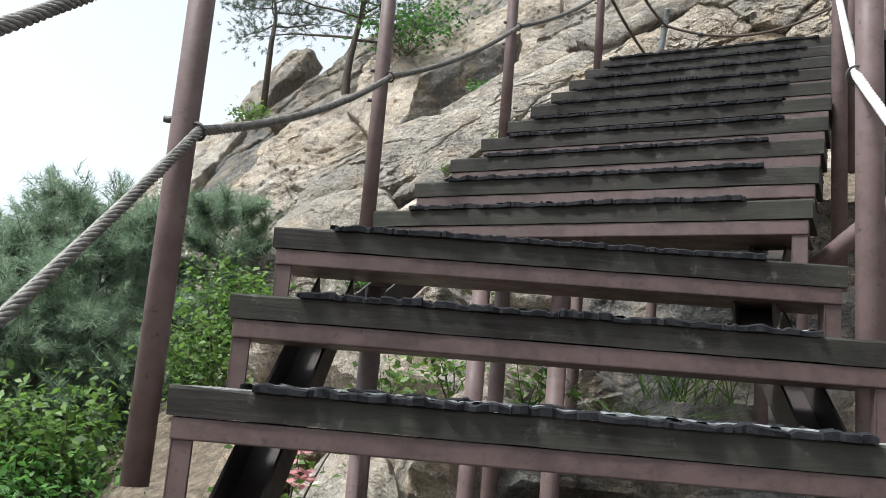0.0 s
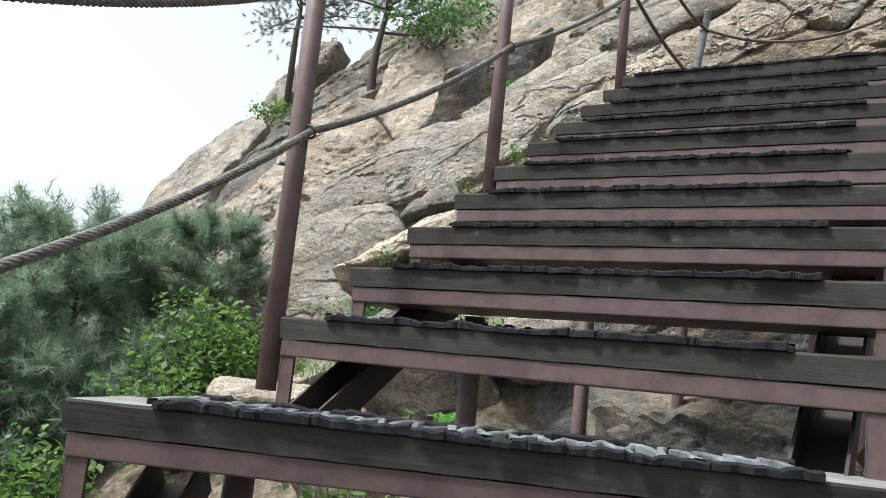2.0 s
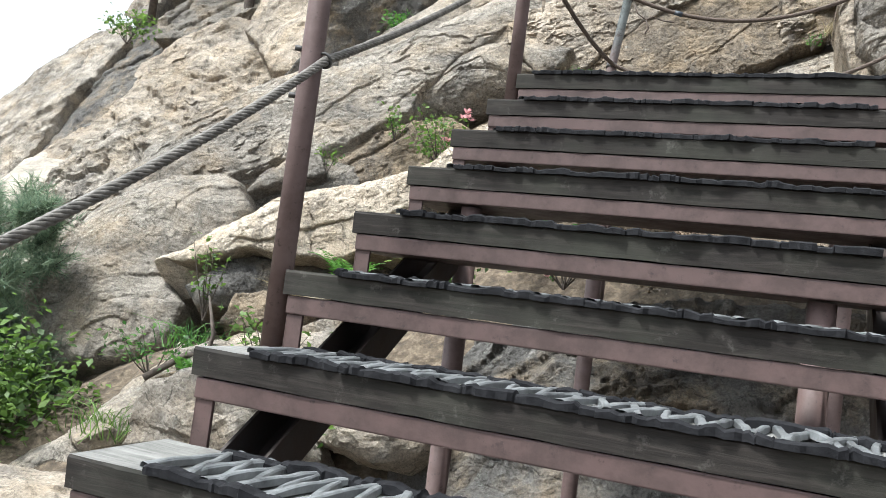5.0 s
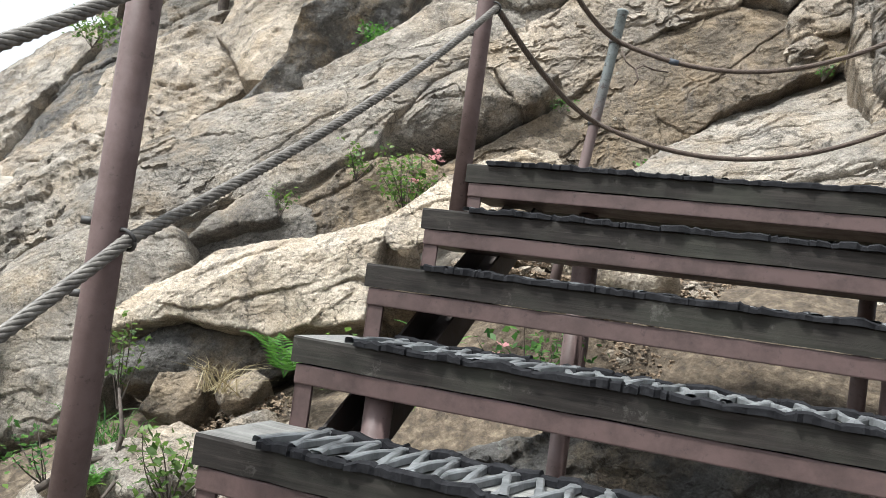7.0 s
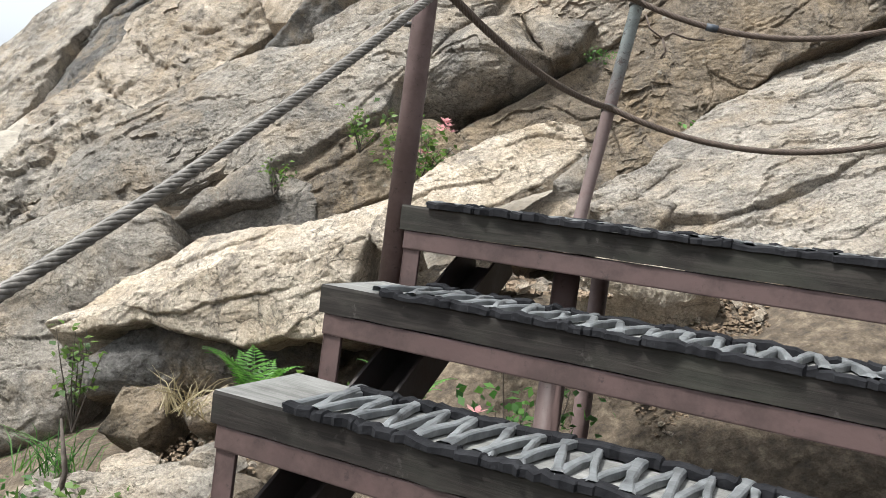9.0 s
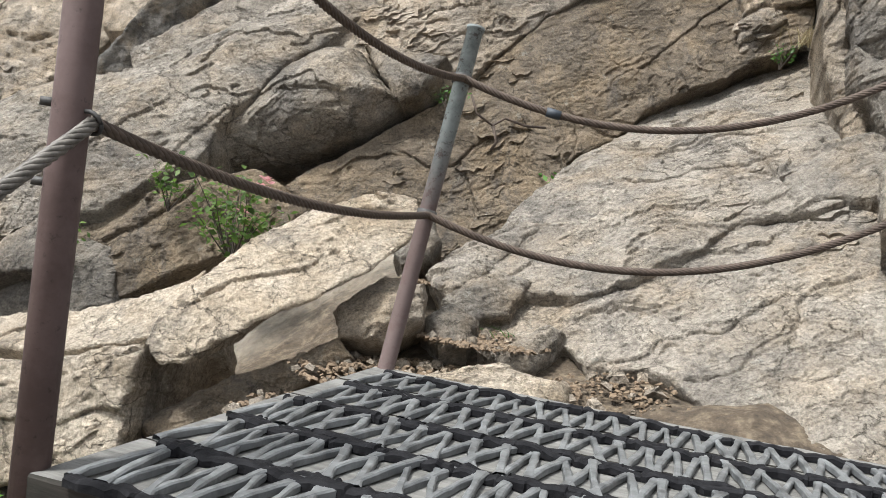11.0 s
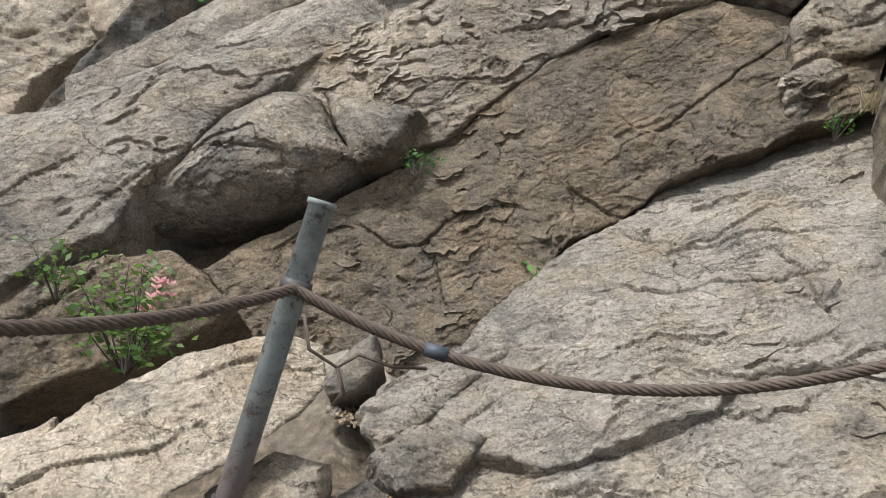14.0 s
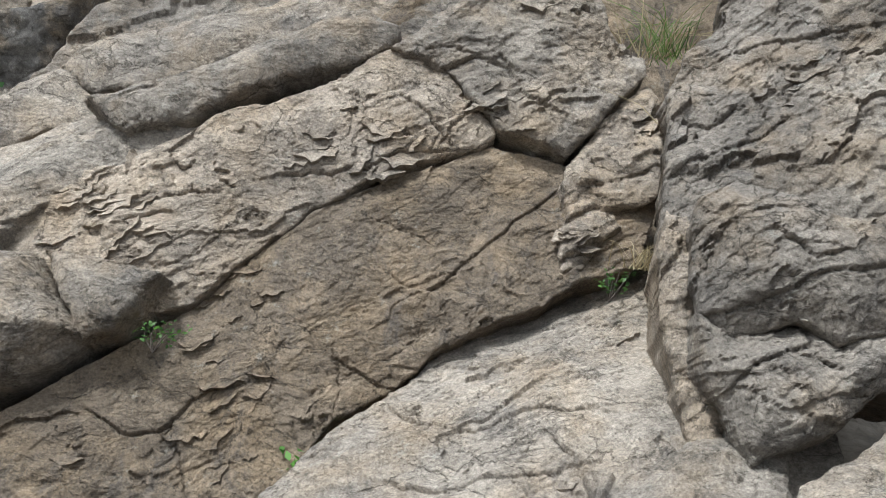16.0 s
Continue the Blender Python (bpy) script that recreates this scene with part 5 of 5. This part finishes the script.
tube(bm, [c, c + Vector((0.02, -0.02, -0.06)), c + Vector((0.08, -0.01, -0.09)), c + Vector((0.12, 0, -0.06)), c + Vector((0.19, 0, -0.075)), c + Vector((0.26, 0.01, -0.07))], 0.004, 6)
tube(bm, [c + Vector((0.08, -0.01, -0.09)), c + Vector((0.1, -0.01, -0.14)), c + Vector((0.085, 0, -0.17))], 0.005, 6)
part("loose_wire", bm, WIRE_RUST, ropes)


# ---- plants ----
def leaf_material(name, dark, light):
    m = Nodes(name)
    r = m.add("ShaderNodeNewGeometry").outputs["Random Per Island"]
    col = m.ramp(r, (0.0, dark), (1.0, light))
    m.done(col, 0.55)
    through_ = m.add("ShaderNodeBsdfTranslucent", {"Color": col})
    both = m.add("ShaderNodeMixShader", {0: 0.5, 1: m.bsdf.outputs[0], 2: through_.outputs[0]})
    m.t.links.new(both.outputs[0], m.t.nodes["Material Output"].inputs["Surface"])
    return m.mat


NEEDLE = leaf_material("pine_needles", (0.10, 0.16, 0.105), (0.26, 0.33, 0.21))
NEEDLE_FAR = leaf_material("far_pine_needles", (0.035, 0.06, 0.04), (0.08, 0.12, 0.07))
LEAF_LIME = leaf_material("lime_leaves", (0.042, 0.085, 0.018), (0.14, 0.23, 0.045))
LEAF_GREEN = leaf_material("green_leaves", (0.03, 0.09, 0.02), (0.10, 0.22, 0.04))
FERN_GREEN = leaf_material("fern_leaves", (0.05, 0.14, 0.02), (0.13, 0.30, 0.05))
DRY_GRASS = leaf_material("dry_grass", (0.22, 0.17, 0.09), (0.42, 0.36, 0.22))
PETAL = leaf_material("pink_petals", (0.50, 0.22, 0.24), (0.72, 0.42, 0.42))
BARK = plain("pine_bark", (0.035, 0.027, 0.022), (0.10, 0.08, 0.065), 25.0, 0.9, 0.7, 0.01)


def needles(tips, ways, count, length, width, rng):
    """Triangles that radiate from every twig tip."""
    n = len(tips)
    d = unit(ways[:, None, :] * 0.55 + rng.normal(size=(n, count, 3)) * 0.62)
    at_ = tips[:, None, :] - ways[:, None, :] * rng.uniform(0, 1.1 * length, (n, count, 1))
    side = unit(np.cross(d, rng.normal(size=(n, count, 3)))) * width
    end = at_ + d * (length * rng.uniform(0.7, 1.1, (n, count, 1)))
    v = np.stack([at_ - side, at_ + side, end], 2).reshape(-1, 3)
    return v, np.arange(len(v)).reshape(-1, 3)


def soup(name, v, f, material, parent):
    me = bpy.data.meshes.new(name)
    me.vertices.add(len(v))
    me.vertices.foreach_set("co", np.asarray(v, float).ravel())
    k = f.shape[1]
    me.loops.add(f.size)
    me.loops.foreach_set("vertex_index", f.ravel().astype(np.int32))
    me.polygons.add(len(f))
    me.polygons.foreach_set("loop_start", np.arange(0, f.size, k, dtype=np.int32))
    me.update(calc_edges=True)
    me.materials.append(material)
    ob = new(name, me)
    ob.parent = parent
    return ob


def pine(base, height, spread, limbs, tufts, label, s, lean=(0, 0), bare=0.15, flat=0.25, count=26, length=0.10, width=0.0022, material=None, girth=0.05):
    """A pine: tapered trunk, limbs, and tufts of needles at the twig ends."""
    rng = np.random.default_rng(s)
    top = tagged(new("pine_tree"), label, "tree")
    top.location = base
    spine = [Vector((lean[0] * f ** 1.3 * height + 0.05 * height * math.sin(5 * f + s), lean[1] * f * height + 0.04 * height * math.sin(4 * f + 2 * s), height * f)) for f in [i / 9 for i in range(10)]]
    bm = bmesh.new()
    tube(bm, [spine[0] - Vector((0, 0, 1.4))] + spine, [girth * 1.15] + [girth * (1 - 0.85 * i / 9) for i in range(10)], 9)
    part("trunk", bm, BARK, top)
    tips, ways = [], []
    for k in range(limbs):
        f = bare + (1 - bare) * (k + rng.uniform(0, 0.8)) / limbs
        a = k * 2.4 + rng.uniform(-0.4, 0.4)
        i = min(int(f * 9), 8)
        root = spine[i].lerp(spine[i + 1], f * 9 - i) if f < 1 else spine[9]
        reach = spread * (1.05 - 0.62 * (f - bare) / (1 - bare)) * rng.uniform(0.75, 1.15)
        way = Vector((math.cos(a), math.sin(a), flat + rng.uniform(-0.1, 0.2)))
        line, p = [root], root
        for q in range(5):
            way = (way + Vector(rng.normal(size=3) * 0.16) + Vector((0, 0, 0.05))).normalized()
            p = p + way * reach / 5
            line.append(p)
        bm = bmesh.new()
        r0 = girth * 0.42 * (1.1 - f)
        tube(bm, line, [r0 + 0.006, r0 * 0.85 + 0.005, r0 * 0.7 + 0.004, r0 * 0.5 + 0.003, r0 * 0.3 + 0.003, 0.003], 6, False)
        n = max(3, int(tufts / limbs))
        for q in range(n):
            g = rng.uniform(0.25, 1.0)
            j = min(int(g * 5), 4)
            start = line[j].lerp(line[j + 1], g * 5 - j)
            d = ((line[j + 1] - line[j]).normalized() * 0.6 + Vector(rng.normal(size=3) * 0.55) + Vector((0, 0, 0.35))).normalized()
            end = start + d * reach * rng.uniform(0.08, 0.42)
            if q % 3 == 0:
                tube(bm, [start, end], [0.004, 0.002], 3, False)
            tips.append(end)
            ways.append(d)
        part("limb", bm, BARK, top)
    v, f = needles(np.array([tuple(t) for t in tips]), np.array([tuple(t) for t in ways]), count, length, width, rng)
    soup("crown", v, f, material or NEEDLE, top)
    return top


def leaves(at_, up, size, rng):
    """Folded, pointed leaves at points."""
    n = len(at_)
    nrm_ = unit(np.array([[0, 0, 1.0]]) * up + rng.normal(size=(n, 3)) * 0.6)
    axis = unit(np.cross(nrm_, rng.normal(size=(n, 3))))
    side = np.cross(nrm_, axis)
    sz = size * rng.uniform(0.6, 1.25, (n, 1))
    a, e = at_, at_ + axis * sz
    mid = at_ + axis * sz * 0.45
    l, r = mid + side * sz * 0.3 + nrm_ * sz * 0.1, mid - side * sz * 0.3 + nrm_ * sz * 0.1
    v = np.stack([a, l, e, r], 1).reshape(-1, 3)
    return v, np.arange(len(v)).reshape(-1, 4)


def shrub(name, base, high, wide, stems, count, size, material, label, s, flowers=0, category="shrub"):
    rng = np.random.default_rng(s)
    top = tagged(new(name), label, category)
    top.location = base
    pts = []
    for k in range(stems):
        a = rng.uniform(0, 6.28)
        out = Vector((math.cos(a), math.sin(a), 0)) * wide * rng.uniform(0.2, 1.0)
        p0, p2 = Vector((0, 0, -0.08)), out + Vector((0, 0, high * rng.uniform(0.5, 1.0)))
        p1 = p0.lerp(p2, 0.5) + Vector(rng.normal(size=3) * wide * 0.12)
        line = [p0.lerp(p1, t).lerp(p1.lerp(p2, t), t) for t in (0, 0.2, 0.4, 0.6, 0.8, 1)]
        bm = bmesh.new()
        r = 0.004 + 0.006 * high
        tube(bm, line, [r, r * 0.8, r * 0.65, r * 0.5, r * 0.35, r * 0.2], 5, False)
        part("stem", bm, BARK, top)
        for q in range(count // stems):
            g = rng.uniform(0.35, 1.0)
            i = min(int(g * 5), 4)
            c = line[i].lerp(line[i + 1], g * 5 - i)
            pts.append(np.array(c) + rng.normal(size=3) * (wide * 0.22, wide * 0.22, high * 0.09))
    v, f = leaves(np.array(pts), 1.0, size, rng)
    soup("foliage", v, f, material, top)
    for k in range(flowers):
        c = pts[(k % 2) * (len(pts) // 2) + 3] + rng.normal(size=3) * 0.035 + np.array((0, -0.02, 0.02))
        bm = bmesh.new()
        for q in range(5):
            a = q * 1.257 + rng.uniform(-0.2, 0.2)
            d = Vector((math.cos(a), math.sin(a), 0.5)) * 0.040
            w = Vector((-math.sin(a), math.cos(a), 0)) * 0.013
            ring = [bm.verts.new(Vector(c) + x) for x in (Vector((0, 0, 0)), d * 0.6 + w, d, d * 0.6 - w)]
            bm.faces.new(ring)
        part("blossom", bm, PETAL, top)
    return top


def fern(base, size, fronds, label, s, material=None):
    rng = np.random.default_rng(s)
    top = tagged(new("fern"), label, "fern")
    top.location = base
    for k in range(fronds):
        a = 6.28 * k / fronds + rng.uniform(-0.3, 0.3)
        out, up = Vector((math.cos(a), math.sin(a), 0)), Vector((0, 0, 1))
        ln = size * rng.uniform(0.7, 1.1)
        pts = [out * ln * (0.55 * t + 0.12 * t * t) + up * ln * (1.15 * t - 0.6 * t * t) for t in [i / 14 for i in range(15)]]
        bm = bmesh.new()
        tube(bm, pts, 0.0018, 3, False)
        side = out.cross(up)
        for i in range(2, 15):
            t = i / 14
            w = ln * 0.30 * math.sin(math.pi * min(1, 0.25 + 0.78 * t)) * (1.05 - t * 0.75)
            fw = (pts[i] - pts[i - 1]).normalized()
            for sg in (-1, 1):
                tip = pts[i] + side * sg * w + fw * w * 0.35 - up * w * 0.15
                q = [pts[i] - fw * 0.010, (pts[i] + tip) / 2 - fw * 0.009, tip, (pts[i] + tip) / 2 + fw * 0.009]
                bm.faces.new([bm.verts.new(x) for x in q])
        part("frond", bm, material or FERN_GREEN, top)
    return top


def grass(base, high, wide, blades, material, label, s):
    rng = np.random.default_rng(s)
    top = tagged(new("grass_tuft"), label, "grass")
    top.location = base
    v, f = [], []
    for k in range(blades):
        r0 = rng.normal(size=2) * wide * 0.3
        d = np.array([*(rng.normal(size=2) * 0.55), 1.0])
        h = high * rng.uniform(0.5, 1.1)
        w = np.cross(d, rng.normal(size=3))
        w = w / np.linalg.norm(w) * 0.0035
        p0 = np.array([r0[0], r0[1], -0.02])
        p1 = p0 + d * h * 0.6
        p2 = p0 + d * h + np.array([d[0], d[1], -0.5]) * h * 0.45
        n = len(v)
        v += [p0 - w, p0 + w, p1 + w * 0.8, p1 - w * 0.8, p2]
        f += [(n, n + 1, n + 2, n + 3), (n + 3, n + 2, n + 4, n + 4)]
    me_f = [q if q[3] != q[2] else q[:3] for q in f]
    ob = mesh_ob("foliage", v, me_f, material, top)
    return top


def ground_at(x, y, up=0.0):
    return (x, y, float(hill(np.array([x]), np.array([y]))[0]) + up)


# the pines beside the lower stairs
bushy = dict(count=24, length=0.12, width=0.0034, bare=0.04, flat=0.3)
first_pine = pine((-3.3, 8.7, 0.2), 2.9, 1.55, 56, 4600, "dense bushy green pine on the slope below the stairs", 1, **bushy)
pine((-4.6, 8.3, -0.35), 3.0, 1.6, 54, 4400, "dense bushy green pine on the slope below the stairs", 2, **bushy)
pine((-2.4, 8.9, 1.0), 2.25, 1.0, 36, 2600, "small bushy green pine beside the granite dome", 3, **bushy)
pine((-3.5, 7.5, 0.0), 2.1, 1.2, 40, 3000, "low bushy green pine on the slope below the stairs", 6, **bushy)
copy_thing(first_pine, pose(-5.9, 9.6, 0.0, 0, 0, 140))
copy_thing(first_pine, pose(-4.3, 11.0, 0.4, 0, 0, 250))
# the wind-shaped pines on the skyline
pine((-2.3, 18.3, 7.7), 3.8, 2.8, 18, 1700, "gnarled pine with flat sparse branches on the ridge", 4, lean=(-0.05, 0), bare=0.40, flat=0.12, count=30, length=0.10, width=0.0045, material=NEEDLE_FAR, girth=0.11)
pine((-4.4, 19.3, 9.2), 2.1, 1.6, 12, 800, "small leaning pine on the skyline rocks", 5, lean=(-0.2, 0), bare=0.3, flat=0.12, count=30, length=0.10, width=0.0045, material=NEEDLE_FAR, girth=0.07)
# leafy shrubs
shrub("shrub", (-1.7, 7.9, 1.7), 0.9, 0.62, 16, 2000, 0.07, LEAF_LIME, "lime green leafy shrub beside the granite foot", 11)
shrub("shrub", (-2.9, 6.6, 0.3), 1.2, 0.9, 16, 2400, 0.08, LEAF_LIME, "bright green leafy shrub below the pine", 12)
shrub("shrub", (-2.6, 5.9, 0.0), 0.9, 0.8, 14, 1800, 0.08, LEAF_GREEN, "green leafy shrub below the pine", 13)
shrub("shrub", (-3.7, 6.7, -0.1), 1.7, 0.9, 16, 2400, 0.08, LEAF_LIME, "tall bright green leafy shrub on the slope", 14)
shrub("shrub", (-1.7, 7.0, 1.2), 0.9, 0.6, 14, 1300, 0.065, LEAF_LIME, "lime green leafy shrub under the pine", 15)
shrub("shrub", (-1.1, 17.0, 8.6), 1.4, 1.2, 14, 900, 0.12, LEAF_GREEN, "leafy green bushes on the ridge", 16)
shrub("shrub", (0.4, 14.0, 6.5), 0.45, 0.4, 8, 260, 0.08, LEAF_GREEN, "green bush in a cleft of the ridge", 17)
shrub("shrub", (-4.5, 18.0, 7.0), 0.6, 0.5, 8, 300, 0.10, LEAF_LIME, "pale green bush on the skyline rock", 18)
# small plants, by place
shrub("azalea", (0.98, 9.62, 4.20), 0.46, 0.34, 14, 460, 0.055, LEAF_LIME, "azalea with pink blossoms in the crevice", 21, 16)
shrub("azalea", (1.50, 6.55, 3.22), 0.32, 0.3, 8, 240, 0.045, LEAF_GREEN, "azalea with a few pink blossoms under the stairs", 22, 8)
shrub("azalea", (-0.45, 2.9, 1.05), 0.42, 0.25, 7, 160, 0.04, LEAF_LIME, "small shrub with pinkish new leaves under the stairs", 23, 9)
shrub("sapling", (-0.56, 8.06, 2.75), 0.48, 0.14, 5, 90, 0.05, LEAF_LIME, "thin lime sapling in front of the long slab", 24)
shrub("sapling", (0.0, 9.75, 4.08), 0.2, 0.12, 5, 70, 0.04, LEAF_LIME, "tiny lime plant on the rock shelf", 25)
shrub("sapling", (0.55, 9.85, 4.45), 0.24, 0.16, 6, 110, 0.045, LEAF_LIME, "small lime plant in the crevice", 26)
shrub("sapling", (-0.75, 7.6, 2.4), 0.25, 0.3, 8, 160, 0.04, LEAF_GREEN, "low green plant in the gully", 27)
shrub("sapling", (2.96, 10.12, 4.80), 0.14, 0.14, 7, 60, 0.06, FERN_GREEN, "green tuft at the foot of the slanting crack", 28)
shrub("sapling", (2.22, 10.30, 5.36), 0.08, 0.16, 6, 80, 0.03, LEAF_GREEN, "small dark green plant in the crack", 29)
shrub("sapling", (4.40, 10.0, 5.92), 0.1, 0.1, 6, 60, 0.03, LEAF_GREEN, "small dark green plant in the crevice", 30)
for k, (x, y, z) in enumerate(((-0.19, 4.3, 1.35), (0.12, 4.7, 1.5), (0.5, 4.3, 1.4), (0.3, 6.3, 2.3), (0.9, 7.1, 3.0), (0.0, 7.0, 2.5))):
    shrub("sapling", (x, y, z), 0.34, 0.28, 7, 190, 0.055, LEAF_LIME, "bright green plant among the stones under the stairs", 40 + k)
fern((0.36, 7.95, 2.98), 0.42, 11, "bright green fern beside the stairs", 51)
fern((1.12, 7.0, 3.25), 0.30, 8, "bright green fern under the stairs", 52)
fern((0.1, 5.2, 1.75), 0.30, 8, "bright green fern under the stairs", 53)
fern((-0.5, 7.5, 2.35), 0.25, 7, "small green fern in the gully", 54)
grass((4.92, 10.85, 7.45), 0.42, 0.35, 70, DRY_GRASS, "dry straw-coloured grass at the top of the crevice", 61)
grass((4.98, 10.8, 7.45), 0.4, 0.3, 60, LEAF_LIME, "green grass at the top of the crevice", 62)
grass((4.88, 10.45, 6.85), 0.25, 0.12, 36, DRY_GRASS, "dry grass hanging in the crevice", 63)
grass((4.55, 10.0, 6.05), 0.2, 0.15, 40, DRY_GRASS, "dry grass hanging in the crevice", 64)
grass((2.47, 8.75, 3.94), 0.14, 0.14, 36, LEAF_GREEN, "small green grass tuft beside the path", 65)
grass((-0.02, 8.1, 2.85), 0.24, 0.2, 60, DRY_GRASS, "dry grass between the gully stones", 66)
grass((0.95, 4.0, 1.3), 0.4, 0.4, 90, LEAF_LIME, "green grass under the stairs", 67)
grass((1.3, 4.4, 1.6), 0.4, 0.4, 90, LEAF_LIME, "green grass under the stairs", 68)
grass((-0.9, 7.4, 2.0), 0.25, 0.4, 80, LEAF_LIME, "green grass on the gully edge", 69)
grass((-0.6, 8.0, 2.5), 0.25, 0.3, 70, LEAF_GREEN, "green grass on the gully edge", 70)

# a dead branch in the gully
branch = tagged(new("dead_branch"), "bare grey dead branch lying in the gully", "branch")
bm = bmesh.new()
tube(bm, [(-0.75, 7.5, 2.32), (-0.55, 7.6, 2.47), (-0.42, 7.62, 2.50), (-0.40, 7.62, 2.62), (-0.47, 7.68, 2.85)], [0.022, 0.02, 0.018, 0.014, 0.006], 8)
part("limb", bm, BARK, branch)
bm = bmesh.new()
tube(bm, [(-0.42, 7.62, 2.50), (-0.36, 7.5, 2.42), (-0.40, 7.35, 2.33)], [0.015, 0.012, 0.008], 7)
part("limb", bm, BARK, branch)


def chips(name, spots, count, size, material, label, s):
    """Loose stone chips scattered over patches."""
    rng = np.random.default_rng(s)
    v, f = [], []
    cube = np.array([(-1, -1, -1), (1, -1, -1), (1, 1, -1), (-1, 1, -1), (-0.7, -0.7, 1), (0.8, -0.6, 1), (0.7, 0.8, 1), (-0.6, 0.7, 1)], float)
    for k in range(count):
        x, y, r, z = spots[int(rng.integers(len(spots)))]
        a, q = rng.uniform(0, 6.28), r * math.sqrt(rng.uniform())
        sz = size * rng.uniform(0.35, 1.0) ** 2 + 0.006
        turn = np.array(Euler(tuple(rng.uniform(-0.6, 0.6, 2)) + (rng.uniform(0, 6.28),)).to_matrix())
        c = cube * rng.uniform(0.6, 1.1, (8, 3)) * (sz, sz * 0.75, sz * 0.4)
        px, py = x + q * math.cos(a), y + q * math.sin(a)
        pz = z if z is not None else float(hill(np.array([px]), np.array([py]))[0])
        n = len(v)
        v += list(c @ turn.T + (px, py, pz + sz * 0.3))
        f += [(n + 3, n + 2, n + 1, n), (n + 4, n + 5, n + 6, n + 7)] + [(n + i, n + (i + 1) % 4, n + 4 + (i + 1) % 4, n + 4 + i) for i in range(4)]
    return tagged(mesh_ob(name, v, f, material), label, "gravel", kind="stuff")


GRIT = plain("leaf_litter", (0.06, 0.042, 0.028), (0.25, 0.182, 0.118), 60.0, 0.9, 0.4, 0.003)
PATCHES = [(1.85, 8.2, 0.45, 3.84), (2.3, 8.6, 0.35, 3.98), (2.7, 7.9, 0.4, None), (2.45, 7.6, 0.4, None), (2.3, 9.4, 0.35, 4.17), (1.6, 7.7, 0.4, 3.75), (0.0, 7.9, 0.5, None), (1.5, 6.6, 0.6, None), (0.8, 5.2, 0.8, None)]
chips("leaf_litter", PATCHES, 5200, 0.014, GRIT, "brown leaf litter and grit on the path", 71)
chips("stone_chips", PATCHES, 420, 0.042, ROCK_TAN, "loose tan stone chips on the path", 72)
